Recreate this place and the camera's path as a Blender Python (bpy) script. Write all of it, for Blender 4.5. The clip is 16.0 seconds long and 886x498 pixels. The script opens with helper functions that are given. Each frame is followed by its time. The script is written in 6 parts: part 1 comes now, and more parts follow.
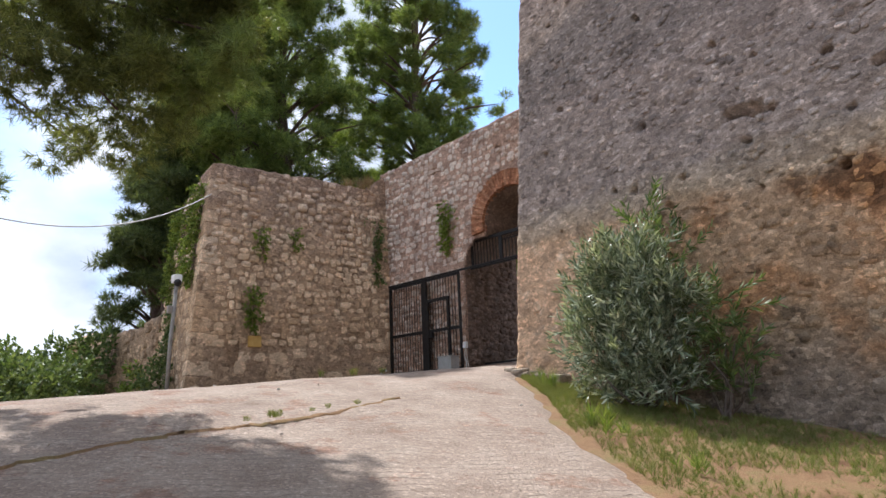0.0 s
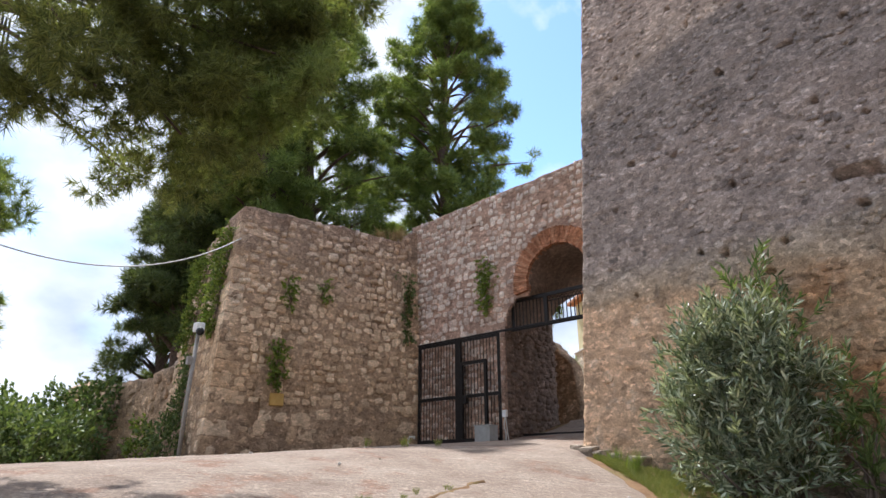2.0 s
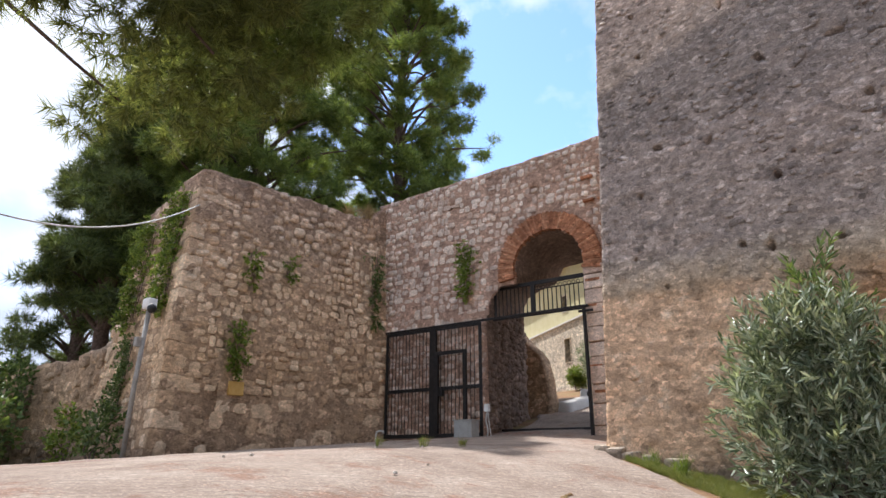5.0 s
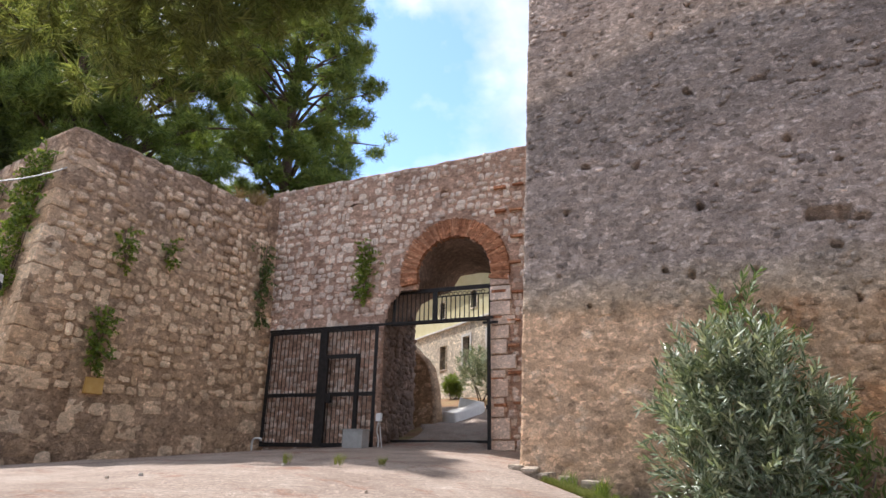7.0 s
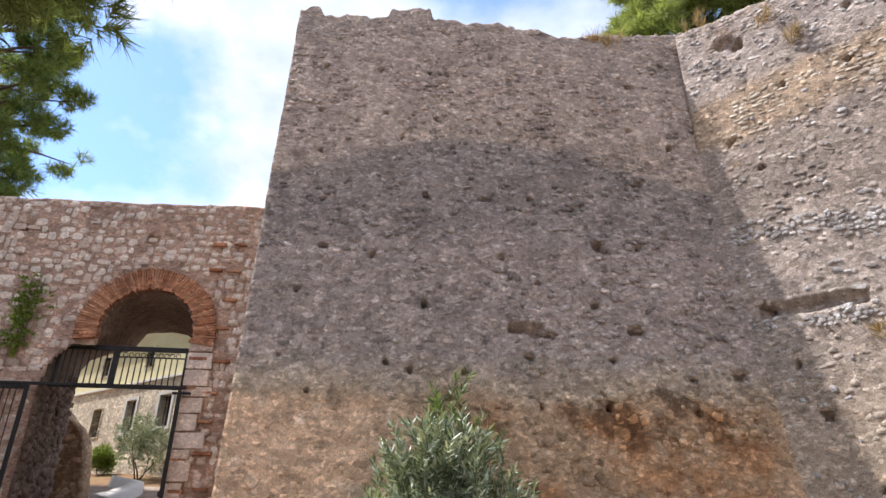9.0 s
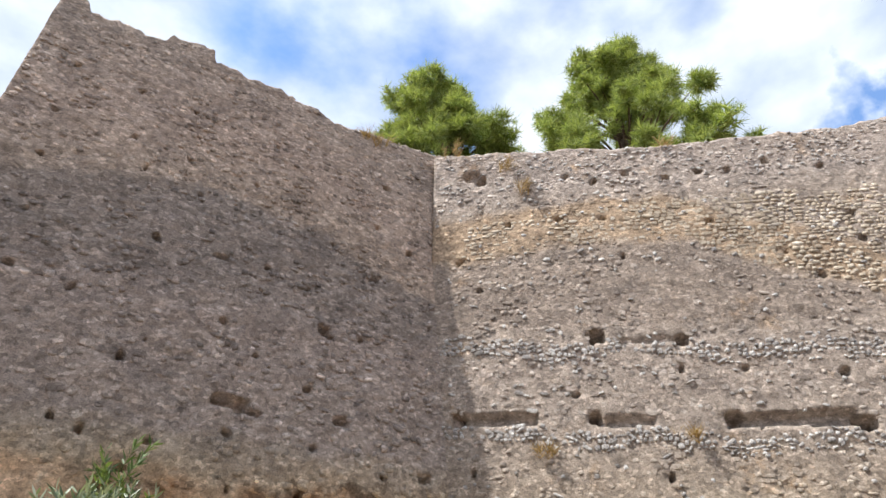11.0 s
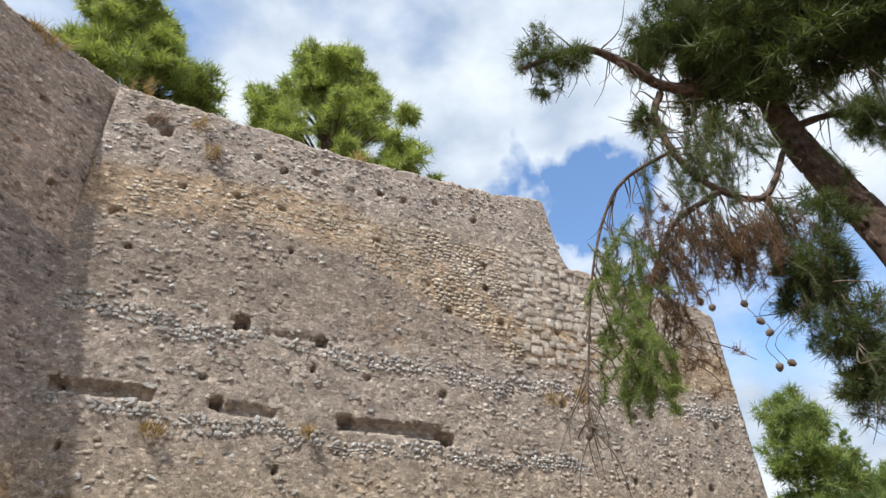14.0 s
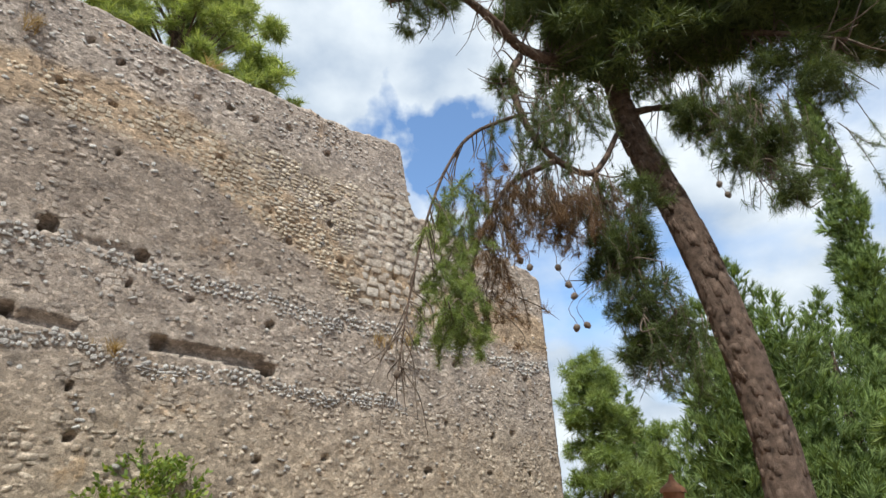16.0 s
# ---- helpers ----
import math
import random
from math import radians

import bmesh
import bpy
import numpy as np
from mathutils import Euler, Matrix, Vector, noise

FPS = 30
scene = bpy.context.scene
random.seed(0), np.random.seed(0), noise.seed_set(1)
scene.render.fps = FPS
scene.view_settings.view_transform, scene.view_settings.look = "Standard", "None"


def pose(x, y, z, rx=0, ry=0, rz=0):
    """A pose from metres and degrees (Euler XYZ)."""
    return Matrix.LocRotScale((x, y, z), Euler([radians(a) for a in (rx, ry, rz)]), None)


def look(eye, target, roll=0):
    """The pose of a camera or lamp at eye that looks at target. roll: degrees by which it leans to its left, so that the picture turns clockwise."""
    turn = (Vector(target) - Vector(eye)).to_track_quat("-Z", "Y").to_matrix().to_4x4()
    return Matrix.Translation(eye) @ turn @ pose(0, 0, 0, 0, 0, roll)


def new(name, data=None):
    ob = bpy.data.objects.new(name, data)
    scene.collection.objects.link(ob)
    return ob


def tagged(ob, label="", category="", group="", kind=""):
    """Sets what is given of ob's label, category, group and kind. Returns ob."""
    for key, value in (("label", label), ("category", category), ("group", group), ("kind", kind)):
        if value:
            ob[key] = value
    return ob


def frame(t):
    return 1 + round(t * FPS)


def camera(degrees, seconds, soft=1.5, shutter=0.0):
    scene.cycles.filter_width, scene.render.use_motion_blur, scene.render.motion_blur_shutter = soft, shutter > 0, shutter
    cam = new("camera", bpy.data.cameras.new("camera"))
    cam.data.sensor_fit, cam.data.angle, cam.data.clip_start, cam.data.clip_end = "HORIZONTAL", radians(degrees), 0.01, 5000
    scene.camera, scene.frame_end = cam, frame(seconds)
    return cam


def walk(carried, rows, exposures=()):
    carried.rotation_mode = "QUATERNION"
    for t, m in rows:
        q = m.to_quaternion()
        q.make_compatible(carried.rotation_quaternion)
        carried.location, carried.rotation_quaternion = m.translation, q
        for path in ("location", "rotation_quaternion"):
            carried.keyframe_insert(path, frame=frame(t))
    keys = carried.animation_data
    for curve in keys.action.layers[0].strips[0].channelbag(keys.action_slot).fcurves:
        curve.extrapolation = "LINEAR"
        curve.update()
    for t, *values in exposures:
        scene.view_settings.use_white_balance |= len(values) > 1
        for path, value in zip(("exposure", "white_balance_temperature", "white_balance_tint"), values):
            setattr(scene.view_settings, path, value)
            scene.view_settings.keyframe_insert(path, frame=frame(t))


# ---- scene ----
cam = camera(71.3, 16.0)
METRES, EYE, TILT, LEAN, TURN = 6.6, 1.5, 0.0, 0.0, 44.5
ROWS = [
    (0.0, 0.0, 0.0, 0.0, 0.62, 14.25, 2.42),
    (0.5, -0.0589, 0.0305, 0.0095, 0.39, 16.18, 2.07),
    (1.0, -0.1041, 0.0771, 0.0106, 2.56, 16.41, 1.94),
    (1.5, -0.142, 0.1185, 0.0266, 3.78, 17.82, 0.29),
    (2.0, -0.188, 0.1567, 0.039, -0.46, 19.7, 0.03),
    (2.5, -0.2337, 0.2001, 0.04, -1.99, 20.47, 0.95),
    (3.0, -0.2813, 0.2335, 0.0492, -0.67, 19.75, 0.58),
    (5.5, -0.4932, 0.4031, 0.0808, -11.68, 18.46, -0.13),
    (6.0, -0.5247, 0.4423, 0.0944, -13.63, 18.27, 0.0),
    (6.5, -0.5682, 0.4732, 0.1, -16.17, 18.56, -0.24),
    (7.0, -0.5882, 0.511, 0.1059, -22.87, 19.0, -1.07),
    (7.5, -0.5999, 0.547, 0.1216, -29.82, 20.07, -0.98),
    (8.0, -0.6277, 0.5763, 0.1264, -35.94, 21.37, 1.08),
    (8.5, -0.6396, 0.5988, 0.1386, -45.65, 21.89, -0.73),
    (9.0, -0.6467, 0.6105, 0.1524, -52.66, 25.46, 0.07),
    (11.5, -0.6581, 0.619, 0.1616, -87.9, 33.11, 0.12),
    (12.0, -0.6607, 0.6141, 0.1623, -94.83, 33.29, 1.2),
    (12.5, -0.6639, 0.6095, 0.1624, -100.12, 33.83, 1.86),
    (13.0, -0.6642, 0.6061, 0.1634, -105.0, 33.25, 1.87),
    (13.5, -0.6642, 0.6015, 0.1641, -109.54, 32.29, 1.87),
    (14.0, -0.6661, 0.601, 0.164, -114.01, 31.17, 1.48),
    (14.5, -0.6687, 0.5937, 0.1646, -116.69, 28.38, 1.83),
    (15.0, -0.6699, 0.5833, 0.1617, -120.42, 27.47, -0.12),
    (15.5, -0.6678, 0.5778, 0.1623, -124.72, 25.93, 0.32),
    (16.0, -0.668, 0.5765, 0.1614, -129.95, 25.55, 0.7),
]
walk(cam, [(t, pose(0, 0, EYE, TILT, LEAN, TURN) @ pose(METRES * x, METRES * y, METRES * z, 90 + pitch, roll, yaw)) for t, x, y, z, yaw, pitch, roll in ROWS],
     [(0.0, 1.02, 5800, 12), (3.0, 1.03, 5800, 12), (6.0, 1.13, 5850, 14), (8.5, 1.16, 5900, 15), (11.3, 1.06, 6050, 9), (12.5, 1.02, 6100, 8), (14.0, 0.77, 6050, 7), (16.0, 0.74, 6100, 5)])

# ---- daylight ----
SUN_TO = Vector((-0.6, 0.21, 1.0)).normalized()
sun = new("sun", bpy.data.lights.new("sun", "SUN"))
sun.data.energy, sun.data.angle, sun.data.color = 3.7, radians(0.53), (1.0, 0.93, 0.82)
sun.matrix_world = look((0, 0, 30), Vector((0, 0, 30)) - SUN_TO)

world = bpy.data.worlds.new("sky")
scene.world = world
world.use_nodes = True
wt = world.node_tree
wt.nodes.clear()
sky = wt.nodes.new("ShaderNodeTexSky")
sky.sky_type, sky.sun_disc = "NISHITA", False
sky.sun_elevation = math.asin(SUN_TO.z)
sky.sun_rotation = math.atan2(SUN_TO.x, SUN_TO.y)
sky.dust_density, sky.air_density, sky.ozone_density = 0.2, 1.0, 2.0
w_out = wt.nodes.new("ShaderNodeOutputWorld")
w_bg = wt.nodes.new("ShaderNodeBackground")
w_bg.inputs["Strength"].default_value = 0.14
w_co = wt.nodes.new("ShaderNodeTexCoord")
w_map = wt.nodes.new("ShaderNodeMapping")
w_map.inputs["Scale"].default_value = (1.0, 1.0, 1.7)
w_map.inputs["Location"].default_value = (0.35, 0.1, 0.0)
w_noise = wt.nodes.new("ShaderNodeTexNoise")
w_noise.inputs["Scale"].default_value = 2.1
w_noise.inputs["Detail"].default_value = 7.0
w_noise.inputs["Roughness"].default_value = 0.52
w_ramp = wt.nodes.new("ShaderNodeValToRGB")
w_ramp.color_ramp.elements[0].position = 0.31
w_ramp.color_ramp.elements[1].position = 0.47
w_mix = wt.nodes.new("ShaderNodeMixRGB")
w_puff = wt.nodes.new("ShaderNodeTexNoise")
w_puff.inputs["Scale"].default_value, w_puff.inputs["Detail"].default_value = 5.0, 6.0
w_shade = wt.nodes.new("ShaderNodeValToRGB")
w_shade.color_ramp.elements[0].position, w_shade.color_ramp.elements[0].color = 0.35, (0.52, 0.58, 0.68, 1)
w_shade.color_ramp.elements[1].position, w_shade.color_ramp.elements[1].color = 0.68, (1, 1, 1, 1)
w_gain = wt.nodes.new("ShaderNodeVectorMath")
w_gain.operation = "SCALE"
w_gain.inputs["Scale"].default_value = 4.7
wt.links.new(w_map.outputs["Vector"], w_puff.inputs["Vector"])
wt.links.new(w_puff.outputs["Fac"], w_shade.inputs["Fac"])
wt.links.new(w_shade.outputs["Color"], w_gain.inputs[0])
wt.links.new(w_gain.outputs["Vector"], w_mix.inputs["Color2"])
wt.links.new(w_co.outputs["Generated"], w_map.inputs["Vector"])
wt.links.new(w_map.outputs["Vector"], w_noise.inputs["Vector"])
# clear gaps between the clouds: direction, reach (cosine), depth
w_cover = w_noise.outputs["Fac"]
w_ragged = wt.nodes.new("ShaderNodeTexNoise")
w_ragged.inputs["Scale"].default_value, w_ragged.inputs["Detail"].default_value = 9.0, 6.0
wt.links.new(w_co.outputs["Generated"], w_ragged.inputs["Vector"])
w_bend = wt.nodes.new("ShaderNodeVectorMath")
w_bend.operation = "MULTIPLY_ADD"
wt.links.new(w_ragged.outputs["Color"], w_bend.inputs[0])
w_bend.inputs[1].default_value = (0.34, 0.34, 0.34)
w_off = wt.nodes.new("ShaderNodeVectorMath")
w_off.operation = "ADD"
w_off.inputs[1].default_value = (-0.17, -0.17, -0.17)
wt.links.new(w_co.outputs["Generated"], w_off.inputs[0])
wt.links.new(w_off.outputs["Vector"], w_bend.inputs[2])
w_dir = wt.nodes.new("ShaderNodeVectorMath")
w_dir.operation = "NORMALIZE"
wt.links.new(w_bend.outputs["Vector"], w_dir.inputs[0])
for gap, reach, depth in (((0.810, 0.070, 0.582), 0.9915, 0.27), ((-0.38, 0.79, 0.48), 0.965, 0.16), ((-0.52, 0.68, 0.52), 0.97, 0.16)):
    w_dot = wt.nodes.new("ShaderNodeVectorMath")
    w_dot.operation = "DOT_PRODUCT"
    w_dot.inputs[1].default_value = gap
    wt.links.new(w_dir.outputs["Vector"], w_dot.inputs[0])
    w_near = wt.nodes.new("ShaderNodeMapRange")
    w_near.interpolation_type = "SMOOTHSTEP"
    for k, v in (("From Min", reach), ("From Max", 1.0), ("To Min", 0.0), ("To Max", depth)):
        w_near.inputs[k].default_value = v
    wt.links.new(w_dot.outputs["Value"], w_near.inputs["Value"])
    w_less = wt.nodes.new("ShaderNodeMath")
    w_less.operation = "SUBTRACT"
    wt.links.new(w_cover, w_less.inputs[0])
    wt.links.new(w_near.outputs["Result"], w_less.inputs[1])
    w_cover = w_less.outputs[0]
wt.links.new(w_cover, w_ramp.inputs["Fac"])
wt.links.new(w_ramp.outputs["Color"], w_mix.inputs["Fac"])
wt.links.new(sky.outputs["Color"], w_mix.inputs["Color1"])
wt.links.new(w_mix.outputs["Color"], w_bg.inputs["Color"])
wt.links.new(w_bg.outputs["Background"], w_out.inputs["Surface"])


# ---- materials ----
class Nodes:
    """Short calls for building one material's node tree."""

    def __init__(self, name):
        self.mat = bpy.data.materials.new(name)
        self.mat.use_nodes = True
        self.tree = self.mat.node_tree
        self.tree.nodes.clear()
        self.out = self.tree.nodes.new("ShaderNodeOutputMaterial")
        self.bsdf = self.tree.nodes.new("ShaderNodeBsdfPrincipled")
        self.tree.links.new(self.bsdf.outputs[0], self.out.inputs[0])

    def plug(self, socket, value):
        if isinstance(value, bpy.types.NodeSocket):
            self.tree.links.new(value, socket)
        elif isinstance(value, (tuple, list)) and len(value) == 3 and socket.type == "RGBA":
            socket.default_value = (*value, 1)
        else:
            socket.default_value = value

    def position(self):
        return self.tree.nodes.new("ShaderNodeNewGeometry").outputs["Position"]

    def local(self):
        return self.tree.nodes.new("ShaderNodeTexCoord").outputs["Object"]

    def noise(self, vec, scale, detail=4.0, rough=0.55, stretch=None):
        if stretch:
            m = self.tree.nodes.new("ShaderNodeMapping")
            m.inputs["Scale"].default_value = stretch
            self.plug(m.inputs["Vector"], vec)
            vec = m.outputs[0]
        n = self.tree.nodes.new("ShaderNodeTexNoise")
        self.plug(n.inputs["Vector"], vec)
        n.inputs["Scale"].default_value, n.inputs["Detail"].default_value, n.inputs["Roughness"].default_value = scale, detail, rough
        return n.outputs["Fac"]

    def cells(self, vec, scale, feature="F1"):
        n = self.tree.nodes.new("ShaderNodeTexVoronoi")
        n.feature = feature
        self.plug(n.inputs["Vector"], vec)
        n.inputs["Scale"].default_value = scale
        return n.outputs["Distance"]

    def math(self, op, a, b=0.0, c=0.0):
        n = self.tree.nodes.new("ShaderNodeMath")
        n.operation = op
        for i, v in enumerate((a, b, c)):
            self.plug(n.inputs[i], v)
        return n.outputs[0]

    def axis(self, vec, i):
        n = self.tree.nodes.new("ShaderNodeSeparateXYZ")
        self.plug(n.inputs[0], vec)
        return n.outputs[i]

    def ramp(self, fac, stops, smooth=False):
        n = self.tree.nodes.new("ShaderNodeValToRGB")
        r = n.color_ramp
        r.interpolation = "EASE" if smooth else "LINEAR"
        while len(r.elements) < len(stops):
            r.elements.new(0.5)
        for e, (p, col) in zip(r.elements, stops):
            e.position = p
            e.color = (*col, 1) if isinstance(col, tuple) else (col, col, col, 1)
        self.plug(n.inputs[0], fac)
        return n.outputs[0]

    def mix(self, fac, a, b, how="MIX"):
        n = self.tree.nodes.new("ShaderNodeMixRGB")
        n.blend_type = how
        for s, v in zip(n.inputs, (fac, a, b)):
            self.plug(s, v)
        return n.outputs[0]

    def random(self):
        a = self.tree.nodes.new("ShaderNodeObjectInfo").outputs["Random"]
        b = self.tree.nodes.new("ShaderNodeNewGeometry").outputs["Random Per Island"]
        return self.math("FRACT", self.math("ADD", a, b))

    def bump(self, height, strength, distance=0.02):
        n = self.tree.nodes.new("ShaderNodeBump")
        n.inputs["Strength"].default_value, n.inputs["Distance"].default_value = strength, distance
        self.plug(n.inputs["Height"], height)
        self.plug(self.bsdf.inputs["Normal"], n.outputs[0])

    def done(self, color, rough=0.85, metal=0.0, spec=0.3):
        self.plug(self.bsdf.inputs["Base Color"], color)
        self.plug(self.bsdf.inputs["Roughness"], rough)
        self.bsdf.inputs["Metallic"].default_value = metal
        self.bsdf.inputs["Specular IOR Level"].default_value = spec
        return self.mat


def masonry(name, stops, zones, zlo, zhi, wobble, rel, tint=0.75, bumpy=0.6, chips=0.55, gain=1.0, extra=None, rise=None):
    """Stone or mortar: a palette taken at random stone by stone, tinted by weathering bands that run along the wall."""
    n = Nodes(name)
    p = n.position()
    own = n.noise(p, 9.0, 5.0, 0.65)
    pick = n.math("ADD", n.math("MULTIPLY", n.random(), 1.0 - rel), n.math("MULTIPLY", own, rel))
    col = n.ramp(pick, stops)
    big = n.noise(p, 0.9, 6.0, 0.65)
    z = n.math("ADD", n.axis(p, 2), n.math("MULTIPLY", n.math("SUBTRACT", big, 0.5), wobble))
    if rise:
        z = n.math("ADD", z, rise(n, p))
    zz = n.math("DIVIDE", n.math("SUBTRACT", z, zlo), zhi - zlo)
    col = n.mix(tint, col, n.ramp(zz, zones), "MULTIPLY")
    if extra:
        col = extra(n, p, col, rel)
    stain = n.ramp(n.noise(p, 1.7, 7.0, 0.7, (1, 1, 0.75)), [(0.36, (0.52, 0.52, 0.54)), (0.52, 0.95), (0.7, 1.12)])
    col = n.mix(0.6, col, stain, "MULTIPLY")
    # small stones bedded in the mortar: ragged cells of two sizes
    wander = n.tree.nodes.new("ShaderNodeTexNoise")
    n.plug(wander.inputs["Vector"], p)
    wander.inputs["Scale"].default_value, wander.inputs["Detail"].default_value = 7.0, 3.0
    warp = n.tree.nodes.new("ShaderNodeVectorMath")
    warp.operation = "MULTIPLY_ADD"
    n.plug(warp.inputs[0], wander.outputs["Color"])
    warp.inputs[1].default_value = (0.09, 0.09, 0.09)
    n.plug(warp.inputs[2], p)
    flat = n.tree.nodes.new("ShaderNodeMapping")
    flat.inputs["Scale"].default_value = (1.0, 1.0, 1.5)
    n.plug(flat.inputs["Vector"], warp.outputs[0])
    lift = 0.0
    for scale, lo, hi in ((6.0, 0.55, 1.4), (14.0, 0.42, 1.95)):
        chip = n.tree.nodes.new("ShaderNodeTexVoronoi")
        n.plug(chip.inputs["Vector"], flat.outputs[0])
        chip.inputs["Scale"].default_value = scale
        tone = n.axis(chip.outputs["Color"], 0)
        col = n.mix(chips, col, n.ramp(tone, [(0.0, lo), (0.3, 0.88), (0.78, 1.03), (1.0, hi)]), "MULTIPLY")
        lift = n.math("ADD", n.math("MULTIPLY", tone, 0.14), lift)
    fine = n.ramp(n.noise(p, 38.0, 4.0, 0.75), [(0.32, 0.45), (0.5, 0.98), (0.68, 1.35)])
    col = n.mix(0.75, col, fine, "MULTIPLY")
    if gain != 1.0:
        col = n.mix(1.0, col, (gain, gain, gain), "MULTIPLY")
    h = n.math("ADD", n.noise(p, 16.0, 6.0, 0.75), n.math("MULTIPLY", n.noise(p, 70.0, 3.0, 0.6), 0.4))
    n.bump(n.math("ADD", h, lift), bumpy, 0.04)
    return n.done(col, 0.95, 0.0, 0.15)


def span(n, value, lo, hi, soft):
    """1 between lo and hi, fading over soft at both ends."""
    a = n.ramp(n.math("DIVIDE", n.math("SUBTRACT", value, lo - soft), 2 * soft), [(0.0, 0.0), (1.0, 1.0)])
    b = n.ramp(n.math("DIVIDE", n.math("SUBTRACT", hi + soft, value), 2 * soft), [(0.0, 0.0), (1.0, 1.0)])
    return n.math("MULTIPLY", a, b)


def tower_rise(n, p):
    """The dark weathered band sags towards both ends of the tower, high up only."""
    x = n.math("ADD", n.axis(p, 0), 3.6)
    up = n.ramp(n.math("DIVIDE", n.math("SUBTRACT", n.axis(p, 2), 7.5), 2.0), [(0.0, 0.0), (1.0, 1.0)])
    return n.math("MULTIPLY", n.math("MULTIPLY", n.math("MULTIPLY", x, x), 0.075), up)


def tower_patches(n, p, col, rel):
    """Orange plaster at the outer foot, red-brown washes, and a patch of black joints round yellow stones."""
    wob = n.math("MULTIPLY", n.math("SUBTRACT", n.noise(p, 1.6, 6.0, 0.7), 0.5), 1.6)
    x, z = n.math("ADD", n.axis(p, 0), wob), n.math("ADD", n.axis(p, 2), wob)
    plaster = n.math("MULTIPLY", span(n, x, -9.0, -5.0, 0.35), span(n, z, 1.9, 4.55, 0.12))
    rough = n.ramp(n.noise(p, 2.6, 5.0, 0.65), [(0.35, (0.54, 0.37, 0.24)), (0.55, (0.70, 0.475, 0.305)), (0.72, (0.68, 0.55, 0.41))])
    col = n.mix(n.math("MULTIPLY", plaster, 0.85), col, rough)
    wash = n.math("MULTIPLY", n.math("MULTIPLY", span(n, x, -4.6, 1.2, 0.5), span(n, z, 1.9, 4.5, 0.2)), n.ramp(n.noise(p, 1.1, 4.0, 0.6), [(0.47, 0.0), (0.6, 0.85)]))
    col = n.mix(wash, col, n.mix(1.0, col, (0.95, 0.74, 0.58), "MULTIPLY"))
    sooty = n.math("MULTIPLY", n.math("MULTIPLY", span(n, x, -2.6, 0.9, 0.4), span(n, z, 3.9, 4.95, 0.15)), n.ramp(n.noise(p, 2.2, 4.0, 0.6), [(0.42, 0.0), (0.55, 0.9)]))
    if rel > 0.9:
        col = n.mix(sooty, col, n.mix(1.0, col, (0.36, 0.33, 0.31), "MULTIPLY"))
    else:
        col = n.mix(sooty, col, n.mix(1.0, col, (1.12, 1.05, 0.9), "MULTIPLY"))
    return col


def curtain_patches(n, p, col, rel):
    """Ochre courses under the top, that sink towards the broken end, over a smooth grey stretch."""
    u = n.math("ADD", n.math("MULTIPLY", n.math("SUBTRACT", n.axis(p, 0), 1.23), 0.719), n.math("MULTIPLY", n.math("SUBTRACT", n.axis(p, 1), 9.71), -0.695))
    wob = n.math("MULTIPLY", n.math("SUBTRACT", n.noise(p, 1.3, 6.0, 0.7), 0.5), 1.0)
    z = n.math("ADD", n.axis(p, 2), wob)
    low = n.math("MULTIPLY", n.ramp(n.math("DIVIDE", u, 16.0), [(a / 16.0, b / 15.0) for a, b in OCHRE_LOW]), 15.0)
    over = n.math("SUBTRACT", z, low)
    ochre = n.math("MULTIPLY", span(n, over, 0.0, 1.3, 0.15), span(n, z, 7.9, 11.8, 0.2))
    col = n.mix(n.math("MULTIPLY", ochre, 0.85), col, n.mix(1.0, col, (1.10, 0.97, 0.78), "MULTIPLY"))
    grey = n.math("MULTIPLY", span(n, over, -9.0, -0.1, 0.2), span(n, z, 8.15, 10.6, 0.15))
    col = n.mix(n.math("MULTIPLY", grey, 0.8), col, n.mix(1.0, col, (0.80, 0.78, 0.77), "MULTIPLY"))
    rust = n.ramp(n.noise(p, 0.8, 6.0, 0.75), [(0.58, 0.0), (0.7, 0.7)])
    return n.mix(rust, col, n.mix(1.0, col, (1.05, 0.84, 0.58), "MULTIPLY"))


OCHRE_LOW = ((0.0, 10.0), (3.1, 10.45), (5.6, 10.35), (6.7, 9.6), (8.7, 8.9), (9.7, 8.1), (13.2, 7.9))
OCHRE_HIGH = ((0.0, 11.1), (5.7, 11.55), (9.7, 11.5), (13.2, 12.0))


def plain(name, a, b, scale=6.0, rough=0.7, metal=0.0, bumpy=0.2, spec=0.3):
    n = Nodes(name)
    p = n.position()
    f = n.noise(p, scale, 5.0, 0.6)
    n.bump(n.noise(p, scale * 8, 3.0), bumpy, 0.01)
    return n.done(n.ramp(f, [(0.3, a), (0.7, b)]), rough, metal, spec)


def foliage(name, dark, mid, light, rough=0.55, thin=0.25):
    n = Nodes(name)
    p = n.position()
    col = n.ramp(n.random(), [(0.0, dark), (0.5, mid), (1.0, light)])
    col = n.mix(0.5, col, n.ramp(n.noise(p, 0.9, 3.0), [(0.35, 0.6), (0.65, 1.2)]), "MULTIPLY")
    n.done(col, rough, 0.0, 0.35)
    t = n.tree.nodes.new("ShaderNodeBsdfTranslucent")
    n.plug(t.inputs["Color"], n.mix(1.0, col, (1.3, 1.25, 0.6), "MULTIPLY"))
    m = n.tree.nodes.new("ShaderNodeMixShader")
    m.inputs[0].default_value = thin
    n.tree.links.new(n.bsdf.outputs[0], m.inputs[1])
    n.tree.links.new(t.outputs[0], m.inputs[2])
    n.tree.links.new(m.outputs[0], n.out.inputs[0])
    return n.mat


